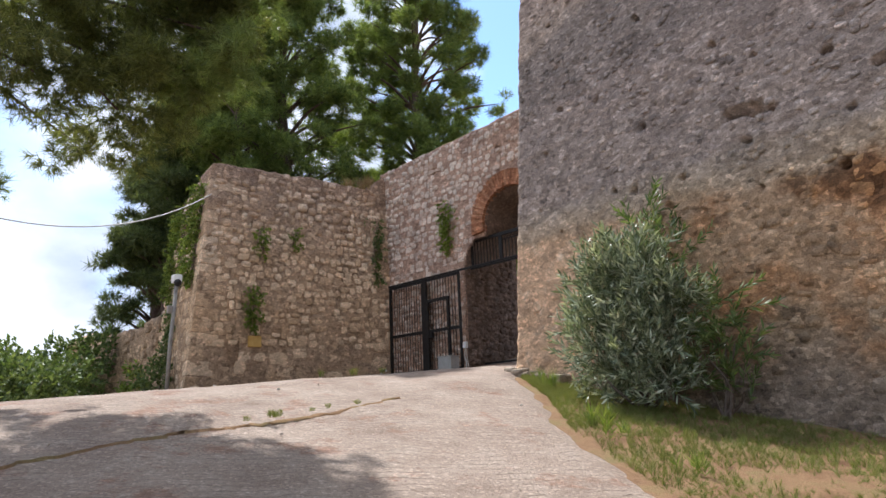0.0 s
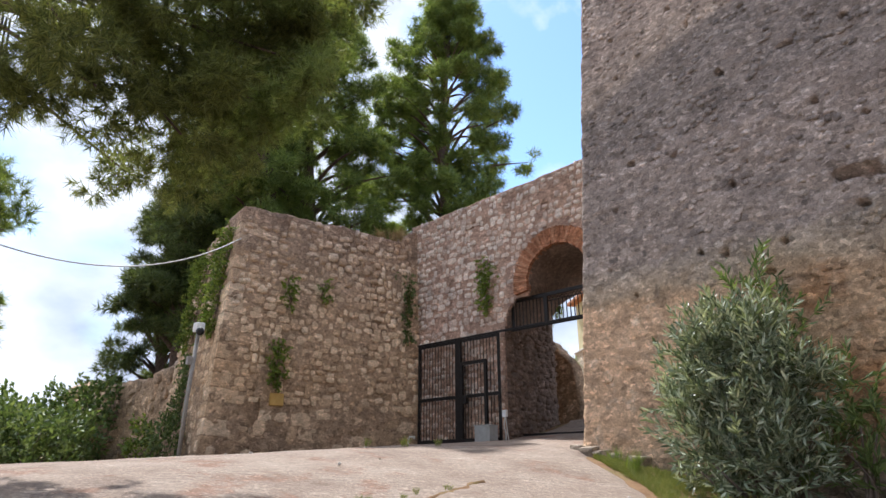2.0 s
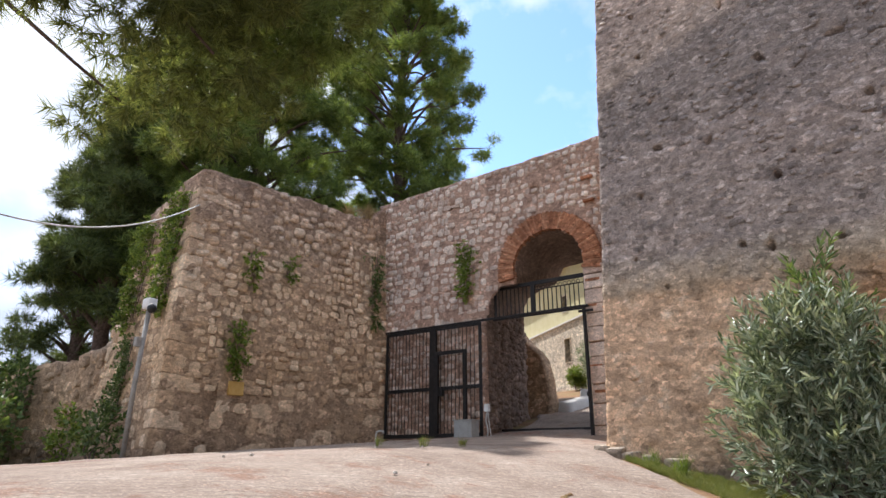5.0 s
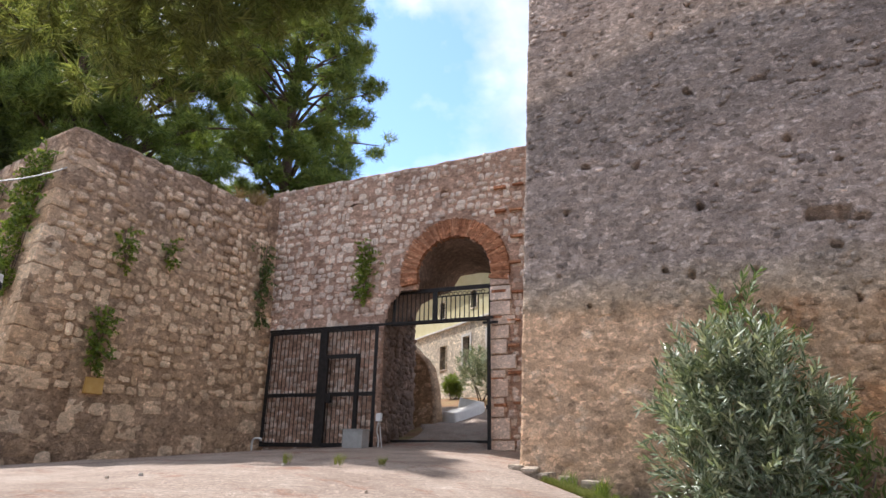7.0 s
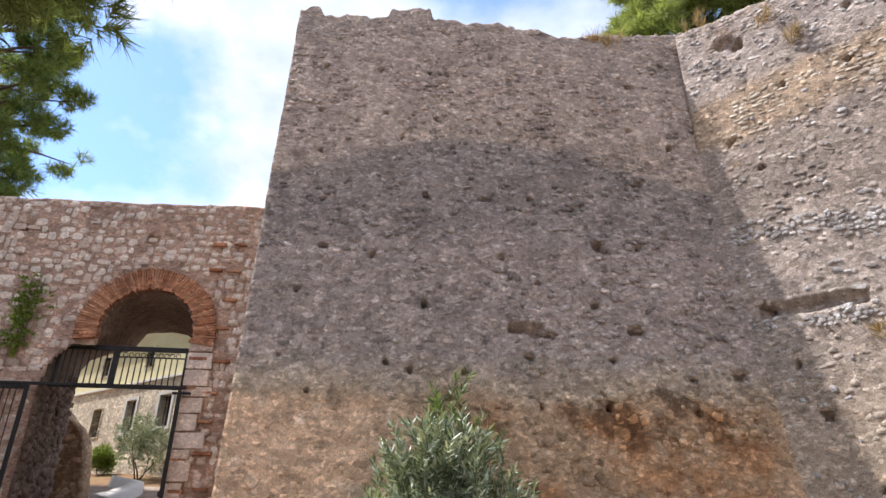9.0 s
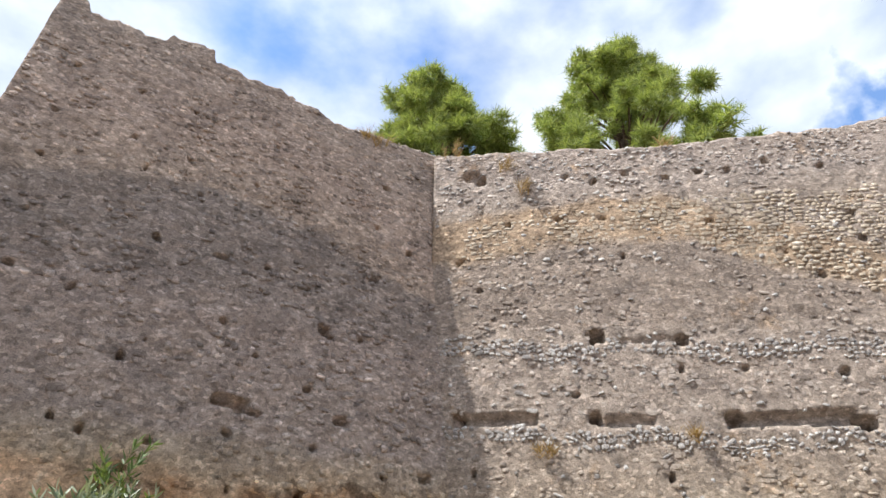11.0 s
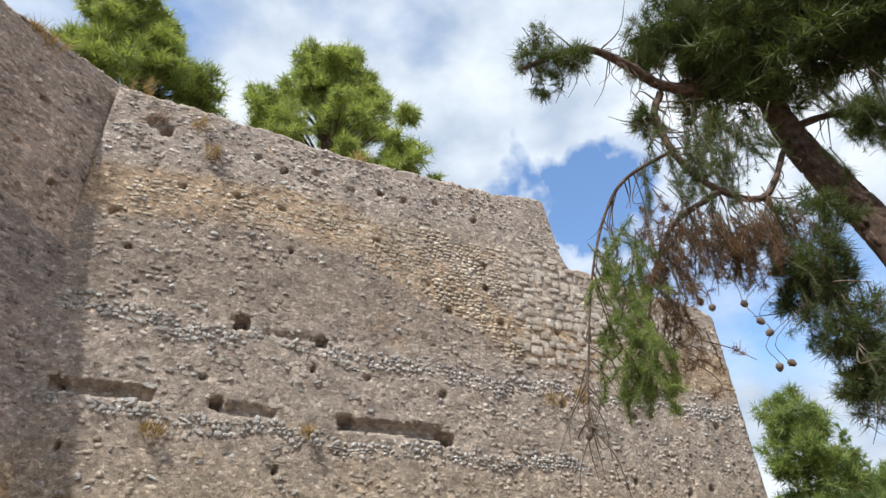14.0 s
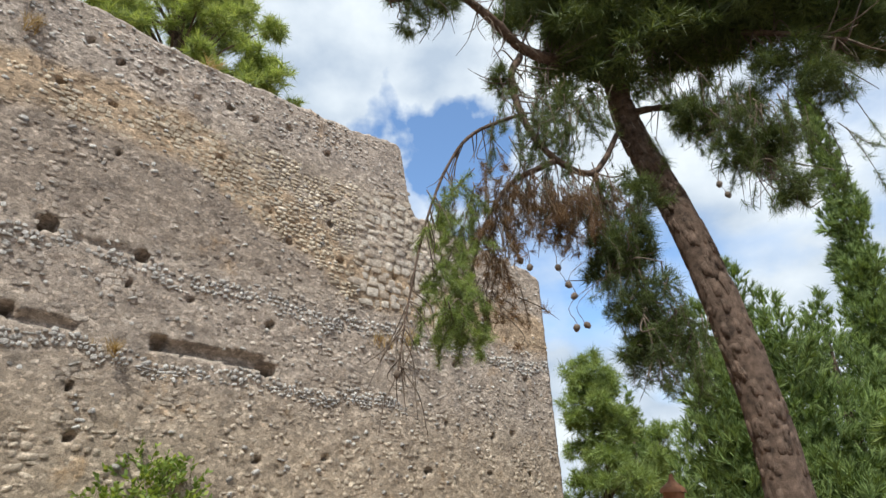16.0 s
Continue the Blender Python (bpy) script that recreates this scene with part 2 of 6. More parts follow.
GREYS = [(0.0, (0.17, 0.155, 0.145)), (0.35, (0.36, 0.33, 0.305)), (0.75, (0.52, 0.48, 0.44)), (1.0, (0.90, 0.86, 0.81))]
TOWER_ZONES = [(0.0, (0.60, 0.52, 0.44)), (0.07, (0.78, 0.62, 0.44)), (0.10, (1.0, 0.74, 0.49)), (0.235, (1.04, 0.79, 0.55)), (0.255, (0.98, 0.84, 0.66)), (0.285, (0.86, 0.78, 0.69)),
               (0.30, (0.80, 0.725, 0.685)), (0.46, (0.78, 0.70, 0.665)), (0.52, (0.65, 0.595, 0.57)), (0.665, (0.64, 0.585, 0.555)), (0.685, (0.92, 0.80, 0.70)), (0.8, (0.95, 0.82, 0.74)), (1.0, (0.88, 0.80, 0.74))]
TOWER_STONE = masonry("tower_stone", GREYS, TOWER_ZONES, 1.5, 14.5, 1.0, 0.35, 1.0, 0.5, 0.6, 1.08, tower_patches, tower_rise)
TOWER_MORTAR = masonry("tower_mortar", [(0.2, (0.34, 0.305, 0.275)), (0.8, (0.54, 0.49, 0.445))], TOWER_ZONES, 1.5, 14.5, 1.0, 1.0, 1.0, 0.55, 0.55, 1.08, tower_patches, tower_rise)
WALL_ZONES = [(0.0, (1.0, 0.90, 0.72)), (0.24, (1.0, 0.91, 0.77)), (0.36, (0.96, 0.90, 0.83)), (0.47, (0.99, 0.93, 0.87)), (0.53, (0.94, 0.885, 0.82)),
              (0.80, (0.96, 0.90, 0.83)), (0.86, (0.99, 0.95, 0.92)), (1.0, (1.0, 0.95, 0.91))]
CURTAIN_STONE = masonry("curtain_stone", [(0.0, (0.25, 0.225, 0.21)), (0.4, (0.40, 0.36, 0.33)), (0.8, (0.52, 0.475, 0.44)), (1.0, (0.72, 0.67, 0.63))], WALL_ZONES, 1.5, 14.0, 0.9, 0.35, 0.9, 0.5, 0.5, 1.06, curtain_patches)
CURTAIN_MORTAR = masonry("curtain_mortar", [(0.2, (0.32, 0.278, 0.245)), (0.8, (0.48, 0.425, 0.385))], WALL_ZONES, 1.5, 14.0, 0.9, 1.0, 0.9, 0.7, 0.55, 1.06, curtain_patches)
CURTAIN_PALE = masonry("curtain_pale_stone", [(0.0, (0.40, 0.32, 0.25)), (0.45, (0.50, 0.43, 0.36)), (0.9, (0.60, 0.54, 0.475)), (1.0, (0.46, 0.27, 0.19))], [(0.0, 1.0), (1.0, 1.0)], 1.5, 14.0, 1.0, 0.3, 0.3, 0.5, 0.35)
CURTAIN_OCHRE = masonry("curtain_ochre_stone", [(0.0, (0.32, 0.26, 0.20)), (0.3, (0.45, 0.37, 0.28)), (0.8, (0.57, 0.49, 0.39)), (0.95, (0.66, 0.60, 0.53)), (1.0, (0.46, 0.27, 0.18))], [(0.0, 1.0), (1.0, 1.0)], 1.5, 14.0, 1.0, 0.25, 0.3, 0.5, 0.35)
CURTAIN_WHITE = masonry("curtain_white_stone", [(0.0, (0.30, 0.275, 0.255)), (0.5, (0.46, 0.43, 0.405)), (1.0, (0.74, 0.71, 0.68))], [(0.0, 1.0), (1.0, 1.0)], 1.5, 14.0, 1.0, 0.3, 0.3, 0.8, 0.4)
BAST_ZONES = [(0.0, (0.72, 0.62, 0.54)), (0.12, (1.05, 0.91, 0.75)), (0.24, (1.12, 0.97, 0.79)), (0.32, (1.2, 1.03, 0.82)), (0.6, (1.2, 1.06, 0.90)), (0.85, (1.05, 0.92, 0.81)), (1.0, (0.80, 0.66, 0.58))]
BAST_STONE = masonry("bastion_stone", [(0.0, (0.30, 0.225, 0.165)), (0.3, (0.50, 0.40, 0.30)), (0.75, (0.64, 0.55, 0.44)), (1.0, (0.78, 0.71, 0.61))], BAST_ZONES, 1.6, 9.2, 1.0, 0.35, 0.9, 0.5, 0.35, 1.08)
BAST_MORTAR = masonry("bastion_mortar", [(0.2, (0.30, 0.23, 0.175)), (0.8, (0.48, 0.39, 0.305))], BAST_ZONES, 1.6, 9.2, 1.0, 1.0, 0.9, 0.8, 0.5, 1.05)
GATE_ZONES = [(0.0, (0.85, 0.72, 0.6)), (0.5, (1.0, 0.92, 0.85)), (0.85, (0.95, 0.88, 0.80)), (1.0, (0.80, 0.74, 0.68))]
GATE_STONE = masonry("gate_stone", [(0.0, (0.42, 0.32, 0.27)), (0.35, (0.58, 0.50, 0.44)), (0.75, (0.69, 0.625, 0.565)), (1.0, (0.80, 0.75, 0.70))], GATE_ZONES, 2.0, 10.0, 1.2, 0.3, 0.9, 0.5, 0.3, 1.2)
GATE_MORTAR = masonry("gate_mortar", [(0.2, (0.36, 0.25, 0.20)), (0.8, (0.52, 0.39, 0.315))], GATE_ZONES, 2.0, 10.0, 1.2, 1.0, 0.9, 0.8, 0.5, 1.2)
# passage stone: the vault's shade is put into this dark base colour
SHADED_STONE = masonry("shade_dark_passage_stone", [(0.0, (0.15, 0.105, 0.08)), (0.5, (0.27, 0.195, 0.15)), (1.0, (0.38, 0.29, 0.23))], [(0.0, 1.0), (1.0, 1.0)], 2.0, 10.0, 1.0, 0.5, 0.5, 0.7, 0.4)
BRICK = masonry("brick", [(0.0, (0.34, 0.15, 0.08)), (0.5, (0.47, 0.22, 0.12)), (1.0, (0.58, 0.32, 0.19))], [(0.0, 1.0), (1.0, 1.0)], 0, 10, 0.5, 0.3, 0.5, 0.5)
IRON = plain("black_iron", (0.012, 0.011, 0.011), (0.03, 0.026, 0.024), 9.0, 0.55, 0.3, 0.2)
GALV = plain("weathered_galvanised_steel", (0.27, 0.25, 0.22), (0.38, 0.36, 0.33), 12.0, 0.7, 0.2, 0.1)
GREYBOX = plain("grey_paint", (0.30, 0.30, 0.28), (0.38, 0.38, 0.36), 8.0, 0.6)
WHITE = plain("white_plastic", (0.72, 0.72, 0.70), (0.8, 0.8, 0.78), 8.0, 0.45)
BLACK = plain("black_plastic", (0.015, 0.015, 0.016), (0.03, 0.03, 0.03), 8.0, 0.4)
CABLE = plain("pale_cable", (0.50, 0.48, 0.44), (0.6, 0.58, 0.54), 8.0, 0.6)
CONCRETE_POLE = plain("pole_concrete", (0.42, 0.41, 0.39), (0.52, 0.51, 0.48), 5.0, 0.9)
YELLOW = plain("ochre_plaster", (0.50, 0.30, 0.08), (0.60, 0.40, 0.14), 5.0, 0.9, 0.0, 0.5)
BARK = plain("pine_bark", (0.055, 0.041, 0.034), (0.19, 0.135, 0.108), 14.0, 0.95, 0.0, 1.0, 0.1)
TWIG = plain("dead_twig", (0.10, 0.075, 0.06), (0.2, 0.16, 0.13), 14.0, 0.95, 0.0, 0.6, 0.1)
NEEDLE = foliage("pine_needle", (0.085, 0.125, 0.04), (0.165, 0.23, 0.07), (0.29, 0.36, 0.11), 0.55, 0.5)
# darker copy of the pine needle, with shade put into the colour
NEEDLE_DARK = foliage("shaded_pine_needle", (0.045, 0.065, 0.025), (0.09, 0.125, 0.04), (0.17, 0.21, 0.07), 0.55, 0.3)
# brighter copies of the pine needle, with sunlight put into the colour
NEEDLE_SUN = foliage("sun_tinted_pine_needle", (0.115, 0.155, 0.05), (0.20, 0.27, 0.085), (0.33, 0.40, 0.14), 0.55, 0.38)
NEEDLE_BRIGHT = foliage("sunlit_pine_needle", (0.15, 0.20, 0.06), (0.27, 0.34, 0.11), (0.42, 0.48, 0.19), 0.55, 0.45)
# bough needle: partial shade put into the colour, between dark and sunlit
NEEDLE_BOUGH = foliage("half_shaded_pine_needle", (0.09, 0.11, 0.045), (0.17, 0.20, 0.075), (0.29, 0.32, 0.12), 0.55, 0.5)
CYPRESS = foliage("cypress_leaf", (0.075, 0.12, 0.04), (0.15, 0.215, 0.07), (0.25, 0.33, 0.11), 0.6, 0.3)
NEEDLE_BROWN = foliage("brown_needle", (0.10, 0.055, 0.03), (0.17, 0.10, 0.055), (0.25, 0.16, 0.09), 0.8, 0.2)
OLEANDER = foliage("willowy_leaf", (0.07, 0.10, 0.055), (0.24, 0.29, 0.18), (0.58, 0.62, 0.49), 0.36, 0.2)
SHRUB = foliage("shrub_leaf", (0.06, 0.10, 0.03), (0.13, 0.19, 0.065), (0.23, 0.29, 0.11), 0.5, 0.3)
VINE = foliage("vine_leaf", (0.09, 0.14, 0.03), (0.18, 0.26, 0.05), (0.32, 0.38, 0.09), 0.5, 0.4)
STRAW = foliage("dry_grass", (0.25, 0.17, 0.08), (0.36, 0.25, 0.12), (0.46, 0.34, 0.18), 0.8, 0.3)
GRASS = foliage("grass_blade", (0.09, 0.13, 0.03), (0.18, 0.22, 0.06), (0.34, 0.32, 0.13), 0.7, 0.3)


def road_material():
    n = Nodes("worn_concrete")
    p = n.position()
    col = n.ramp(n.noise(p, 1.3, 7.0, 0.7), [(0.3, (0.225, 0.165, 0.128)), (0.5, (0.335, 0.262, 0.208)), (0.72, (0.43, 0.355, 0.29))])
    red = n.ramp(n.noise(p, 1.0, 8.0, 0.75), [(0.55, 0.0), (0.63, 0.75)])
    col = n.mix(red, col, n.ramp(n.noise(p, 9.0, 4.0, 0.7), [(0.35, (0.20, 0.105, 0.07)), (0.65, (0.33, 0.19, 0.13))]))
    grit = n.tree.nodes.new("ShaderNodeTexVoronoi")
    n.plug(grit.inputs["Vector"], p)
    grit.inputs["Scale"].default_value = 42.0
    col = n.mix(0.55, col, n.ramp(n.axis(grit.outputs["Color"], 0), [(0.0, 0.6), (0.4, 0.95), (0.85, 1.08), (1.0, 1.8)]), "MULTIPLY")
    col = n.mix(0.6, col, n.ramp(n.noise(p, 90.0, 4.0, 0.8), [(0.3, 0.5), (0.7, 1.25)]), "MULTIPLY")
    # tamped ridges across the ramp, worn away in patches
    ax = n.math("ADD", n.math("MULTIPLY", n.axis(p, 0), 0.80), n.math("MULTIPLY", n.axis(p, 1), -0.60))
    ax = n.math("ADD", ax, n.math("MULTIPLY", n.noise(p, 1.3, 4.0, 0.6), 0.5))
    ridge = n.math("SINE", n.math("MULTIPLY", ax, 44.0))
    broken = n.ramp(n.noise(p, 2.6, 6.0, 0.7), [(0.45, 0.0), (0.58, 1.0)])
    cut = n.math("MULTIPLY", n.ramp(ridge, [(0.72, 0.0), (0.98, 1.0)]), broken)
    col = n.mix(n.math("MULTIPLY", cut, 0.5), col, (0.15, 0.108, 0.08))
    h = n.math("SUBTRACT", n.math("ADD", n.noise(p, 24.0, 6.0, 0.75), n.math("MULTIPLY", grit.outputs["Distance"], -0.4)), n.math("MULTIPLY", cut, 0.7))
    n.bump(h, 0.8, 0.025)
    return n.done(col, 0.9, 0.0, 0.2)


def earth_material():
    n = Nodes("dry_turf")
    p = n.position()
    col = n.ramp(n.noise(p, 1.3, 6.0, 0.7), [(0.3, (0.19, 0.105, 0.06)), (0.5, (0.29, 0.18, 0.10)), (0.62, (0.25, 0.19, 0.09)), (0.75, (0.18, 0.17, 0.065))])
    col = n.mix(0.6, col, n.ramp(n.noise(p, 40.0, 4.0, 0.8), [(0.3, 0.5), (0.7, 1.25)]), "MULTIPLY")
    n.bump(n.noise(p, 25.0, 5.0, 0.7), 0.9, 0.04)
    return n.done(col, 0.95, 0.0, 0.1)


ROAD, EARTH = road_material(), earth_material()

# ---- building blocks ----
rng = np.random.default_rng(7)


def raw_mesh(name, verts, quads=None, tris=None, mats=(), smooth=False):
    me = bpy.data.meshes.new(name)
    verts = np.asarray(verts, dtype=np.float32).reshape(-1, 3)
    quads = np.zeros((0, 4), int) if quads is None else np.asarray(quads, int).reshape(-1, 4)
    tris = np.zeros((0, 3), int) if tris is None else np.asarray(tris, int).reshape(-1, 3)
    me.vertices.add(len(verts))
    me.vertices.foreach_set("co", verts.ravel())
    loops = np.concatenate([quads.ravel(), tris.ravel()]).astype(np.int32)
    starts = np.concatenate([np.arange(len(quads)) * 4, len(quads) * 4 + np.arange(len(tris)) * 3]).astype(np.int32)
    me.loops.add(len(loops))
    me.polygons.add(len(starts))
    me.loops.foreach_set("vertex_index", loops)
    me.polygons.foreach_set("loop_start", starts)
    me.update(calc_edges=True)
    me.validate()
    for m in mats:
        me.materials.append(m)
    if smooth:
        me.polygons.foreach_set("use_smooth", np.ones(len(me.polygons), bool))
    return me


def child(ob, parent):
    ob.parent = parent
    return ob


def part(name, bm, material, parent=None, label="", smooth=False):
    me = bpy.data.meshes.new(name)
    bm.to_mesh(me)
    bm.free()
    me.materials.append(material)
    if smooth:
        for p in me.polygons:
            p.use_smooth = True
    ob = new(name, me)
    if parent is not None:
        ob.parent = parent
    return tagged(ob, label)


def thing(name, label, category, at=(0, 0, 0), group="", kind=""):
    ob = new(name)
    ob.location = at
    return tagged(ob, label, category, group, kind)


def add_box(bm, lo, hi, bevel=0.0):
    lo, hi = Vector(lo), Vector(hi)
    made = bmesh.ops.create_cube(bm, size=1.0, matrix=Matrix.LocRotScale((lo + hi) / 2, None, hi - lo))
    if bevel:
        edges = list({e for v in made["verts"] for e in v.link_edges})
        bmesh.ops.bevel(bm, geom=edges, offset=bevel, segments=2, affect="EDGES", profile=0.6)
    return bm


def box(lo, hi, bevel=0.006):
    return add_box(bmesh.new(), lo, hi, bevel)


def tube_arrays(points, radii, seg=8, wob=0.0):
    pts = np.array(points, float)
    radii = np.broadcast_to(np.array(radii, float), (len(pts),))
    V = []
    for i, p in enumerate(pts):
        d = pts[min(i + 1, len(pts) - 1)] - pts[max(i - 1, 0)]
        d = d / (np.linalg.norm(d) + 1e-9)
        a = np.cross(d, (0.3, 0.2, 1.0) if abs(d[2]) < 0.95 else (1.0, 0, 0))
        a /= np.linalg.norm(a)
        b = np.cross(d, a)
        for k in range(seg):
            an = 2 * math.pi * k / seg
            r = radii[i] * (1 + (wob * rng.normal() if wob else 0))
            V.append(p + r * (math.cos(an) * a + math.sin(an) * b))
    n = len(pts)
    Q = [(i * seg + k, i * seg + (k + 1) % seg, (i + 1) * seg + (k + 1) % seg, (i + 1) * seg + k) for i in range(n - 1) for k in range(seg)]
    T = []
    for end, row in ((0, 0), (1, n - 1)):
        c = len(V)
        V.append(pts[row])
        for k in range(seg):
            a, b = row * seg + k, row * seg + (k + 1) % seg
            T.append((c, b, a) if end == 0 else (c, a, b))
    return np.array(V), np.array(Q), np.array(T)


def join_arrays(items):
    V, Q, T, off = [], [], [], 0
    for v, q, t in items:
        V.append(v)
        if q is not None and len(q):
            Q.append(np.asarray(q) + off)
        if t is not None and len(t):
            T.append(np.asarray(t) + off)
        off += len(v)
    return np.concatenate(V), (np.concatenate(Q) if Q else None), (np.concatenate(T) if T else None)


def tube(name, points, radii, mat, parent=None, seg=8, wob=0.0, label=""):
    ob = new(name, raw_mesh(name, *tube_arrays(points, radii, seg, wob), mats=[mat], smooth=True))
    if parent is not None:
        ob.parent = parent
    return tagged(ob, label)


def spread(pads, k, seed=0, lo=0.32, hi=0.55):
    """Breaks each pad up into k smaller ones, so that no crown reads as a ball."""
    r = np.random.default_rng(seed)
    out = []
    for c, q in pads:
        q = np.array(q) * np.ones(3)
        for _ in range(k):
            d = r.normal(size=3)
            d = d / np.linalg.norm(d) * r.uniform(0.35, 1.0)
            out.append((np.array(c) + d * q, q * r.uniform(lo, hi)))
    return out


def curve_points(points, n=12):
    """A smooth line through a few points."""
    p = np.array(points, float)
    p = np.vstack([2 * p[0] - p[1], p, 2 * p[-1] - p[-2]])
    out = []
    for i in range(1, len(p) - 2):
        for t in np.linspace(0, 1, n, endpoint=False):
            out.append(0.5 * (2 * p[i] + (p[i + 1] - p[i - 1]) * t + (2 * p[i - 1] - 5 * p[i] + 4 * p[i + 1] - p[i + 2]) * t * t
                              + (3 * p[i] - p[i - 1] - 3 * p[i + 1] + p[i + 2]) * t ** 3))
    out.append(p[-2])
    return np.array(out)


def random_turns(n):
    q = rng.normal(size=(n, 4))
    q /= np.linalg.norm(q, axis=1)[:, None]
    w, x, y, z = q.T
    return np.stack([np.stack([1 - 2 * (y * y + z * z), 2 * (x * y - z * w), 2 * (x * z + y * w)], -1),
                     np.stack([2 * (x * y + z * w), 1 - 2 * (x * x + z * z), 2 * (y * z - x * w)], -1),
                     np.stack([2 * (x * z - y * w), 2 * (y * z + x * w), 1 - 2 * (x * x + y * y)], -1)], 1)


def aim_turns(dirs):
    """Turns that carry the z axis onto each direction, with a random spin."""
    d = dirs / (np.linalg.norm(dirs, axis=1)[:, None] + 1e-9)
    ref = rng.normal(size=d.shape)
    a = np.cross(d, ref)
    a /= np.linalg.norm(a, axis=1)[:, None] + 1e-9
    b = np.cross(d, a)
    return np.stack([a, b, d], -1)


def scatter(template, places, turns, sizes):
    V, Q, T = template
    m, k = len(places), len(V)
    out = np.einsum("mij,kj->mki", turns, V) * np.asarray(sizes).reshape(m, 1, 1) + np.asarray(places)[:, None, :]
    off = (np.arange(m) * k)[:, None, None]
    q = (np.asarray(Q)[None] + off).reshape(-1, 4) if Q is not None and len(Q) else None
    t = (np.asarray(T)[None] + off).reshape(-1, 3) if T is not None and len(T) else None
    return out.reshape(-1, 3), q, t


def needle_brush(count, length, width, spread=1.1, droop=0.0, seed=1):
    """A tuft of pine needles round +z."""
    r = np.random.default_rng(seed)
    V, T = [], []
    for i in range(count):
        an, tilt = r.uniform(0, 2 * math.pi), spread * math.sqrt(r.uniform(0.02, 1))
        d = np.array((math.sin(tilt) * math.cos(an), math.sin(tilt) * math.sin(an), math.cos(tilt)))
        root = np.array((0, 0, r.uniform(-0.5, 0.25) * length))
        side = np.cross(d, r.normal(size=3))
        side = side / np.linalg.norm(side) * width / 2
        tip = root + d * length * r.uniform(0.7, 1.1)
        V += [root + side, root - side, tip]
        T.append((3 * i, 3 * i + 1, 3 * i + 2))
    return np.array(V), None, np.array(T)


def leaf(length, width, fold=0.25):
    """A long leaf with a fold along its rib, from the origin along +z."""
    h, w = length, width / 2
    V = np.array([(0, 0, 0), (-w, fold * w, 0.35 * h), (0, 0, 0.45 * h), (w, fold * w, 0.35 * h), (-0.7 * w, fold * w, 0.7 * h), (0.7 * w, fold * w, 0.7 * h), (0, 0.1 * w, h)])
    T = [(0, 1, 2), (0, 2, 3), (1, 4, 2), (2, 5, 3), (2, 4, 6), (2, 6, 5)]
    return V, None, np.array(T)


def shoot(count, stem, length, width, tilt, seed, thin=0.006):
    """A stem along +z with leaves set round it."""
    r = np.random.default_rng(seed)
    items = [tube_arrays([(0, 0, 0), (0.02, 0.01, stem * 0.5), (0, 0, stem)], (thin, thin * 0.8, thin * 0.4), 3)]
    for i in range(count):
        V, _, T = leaf(length * r.uniform(0.7, 1.15), width)
        a, b = r.uniform(0, 6.28), tilt * r.uniform(0.5, 1.3)
        M = np.array(Euler((b, 0, a)).to_matrix()) @ np.array(Euler((0, 0, r.uniform(0, 6.28))).to_matrix())
        items.append((V @ M.T + (0, 0, stem * (0.15 + 0.85 * (i + r.uniform(0, 1)) / count)), None, T))
    return join_arrays(items)


def ground_z(x, y):
    x, y = np.asarray(x, float), np.asarray(y, float)
    g = np.interp(x, (-60, -30, -22, -17, -13, -10, -9, -8, -7, -5.9, 0, 6, 14, 40), (0.6, 0.9, 1.2, 1.45, 1.62, 1.62, 1.57, 1.45, 1.28, 1.05, 0, -0.8, -1.0, -1.5))
    h = np.interp(y, (-60, -20, 0, 13.2, 17.5, 24, 26, 60), (-1.5, -0.9, 0, 0.80, 1.6, 3.0, 3.4, 4.2))
    return g + h


def fractal(P, scale, octaves=3):
    return np.array([noise.fractal(Vector(p) * scale, 0.7, 2.1, octaves) for p in P])


# ---- ground ----
def build_ground():
    k = np.linspace(-1, 1, 171)
    axis_pts = 9 * np.sinh(k * 6.0) / math.sinh(1.3)
    X, Y = np.meshgrid(axis_pts - 6, axis_pts + 5, indexing="ij")
    Z = ground_z(X, Y)
    near = (np.hypot(X + 6, Y - 5) < 60)
    V = np.stack([X, Y, Z], -1).reshape(-1, 3)
    V[near.ravel(), 2] += 0.05 * fractal(V[near.ravel()], 0.9)
    n = len(axis_pts)
    i, j = np.meshgrid(np.arange(n - 1), np.arange(n - 1), indexing="ij")
    a = (i * n + j).ravel()
    ob = new("ground", raw_mesh("ground", V, np.stack([a, a + n, a + n + 1, a + 1], -1), mats=[EARTH], smooth=True))
    tagged(ob, "dry trodden earth with thin grass", "ground", kind="structure")


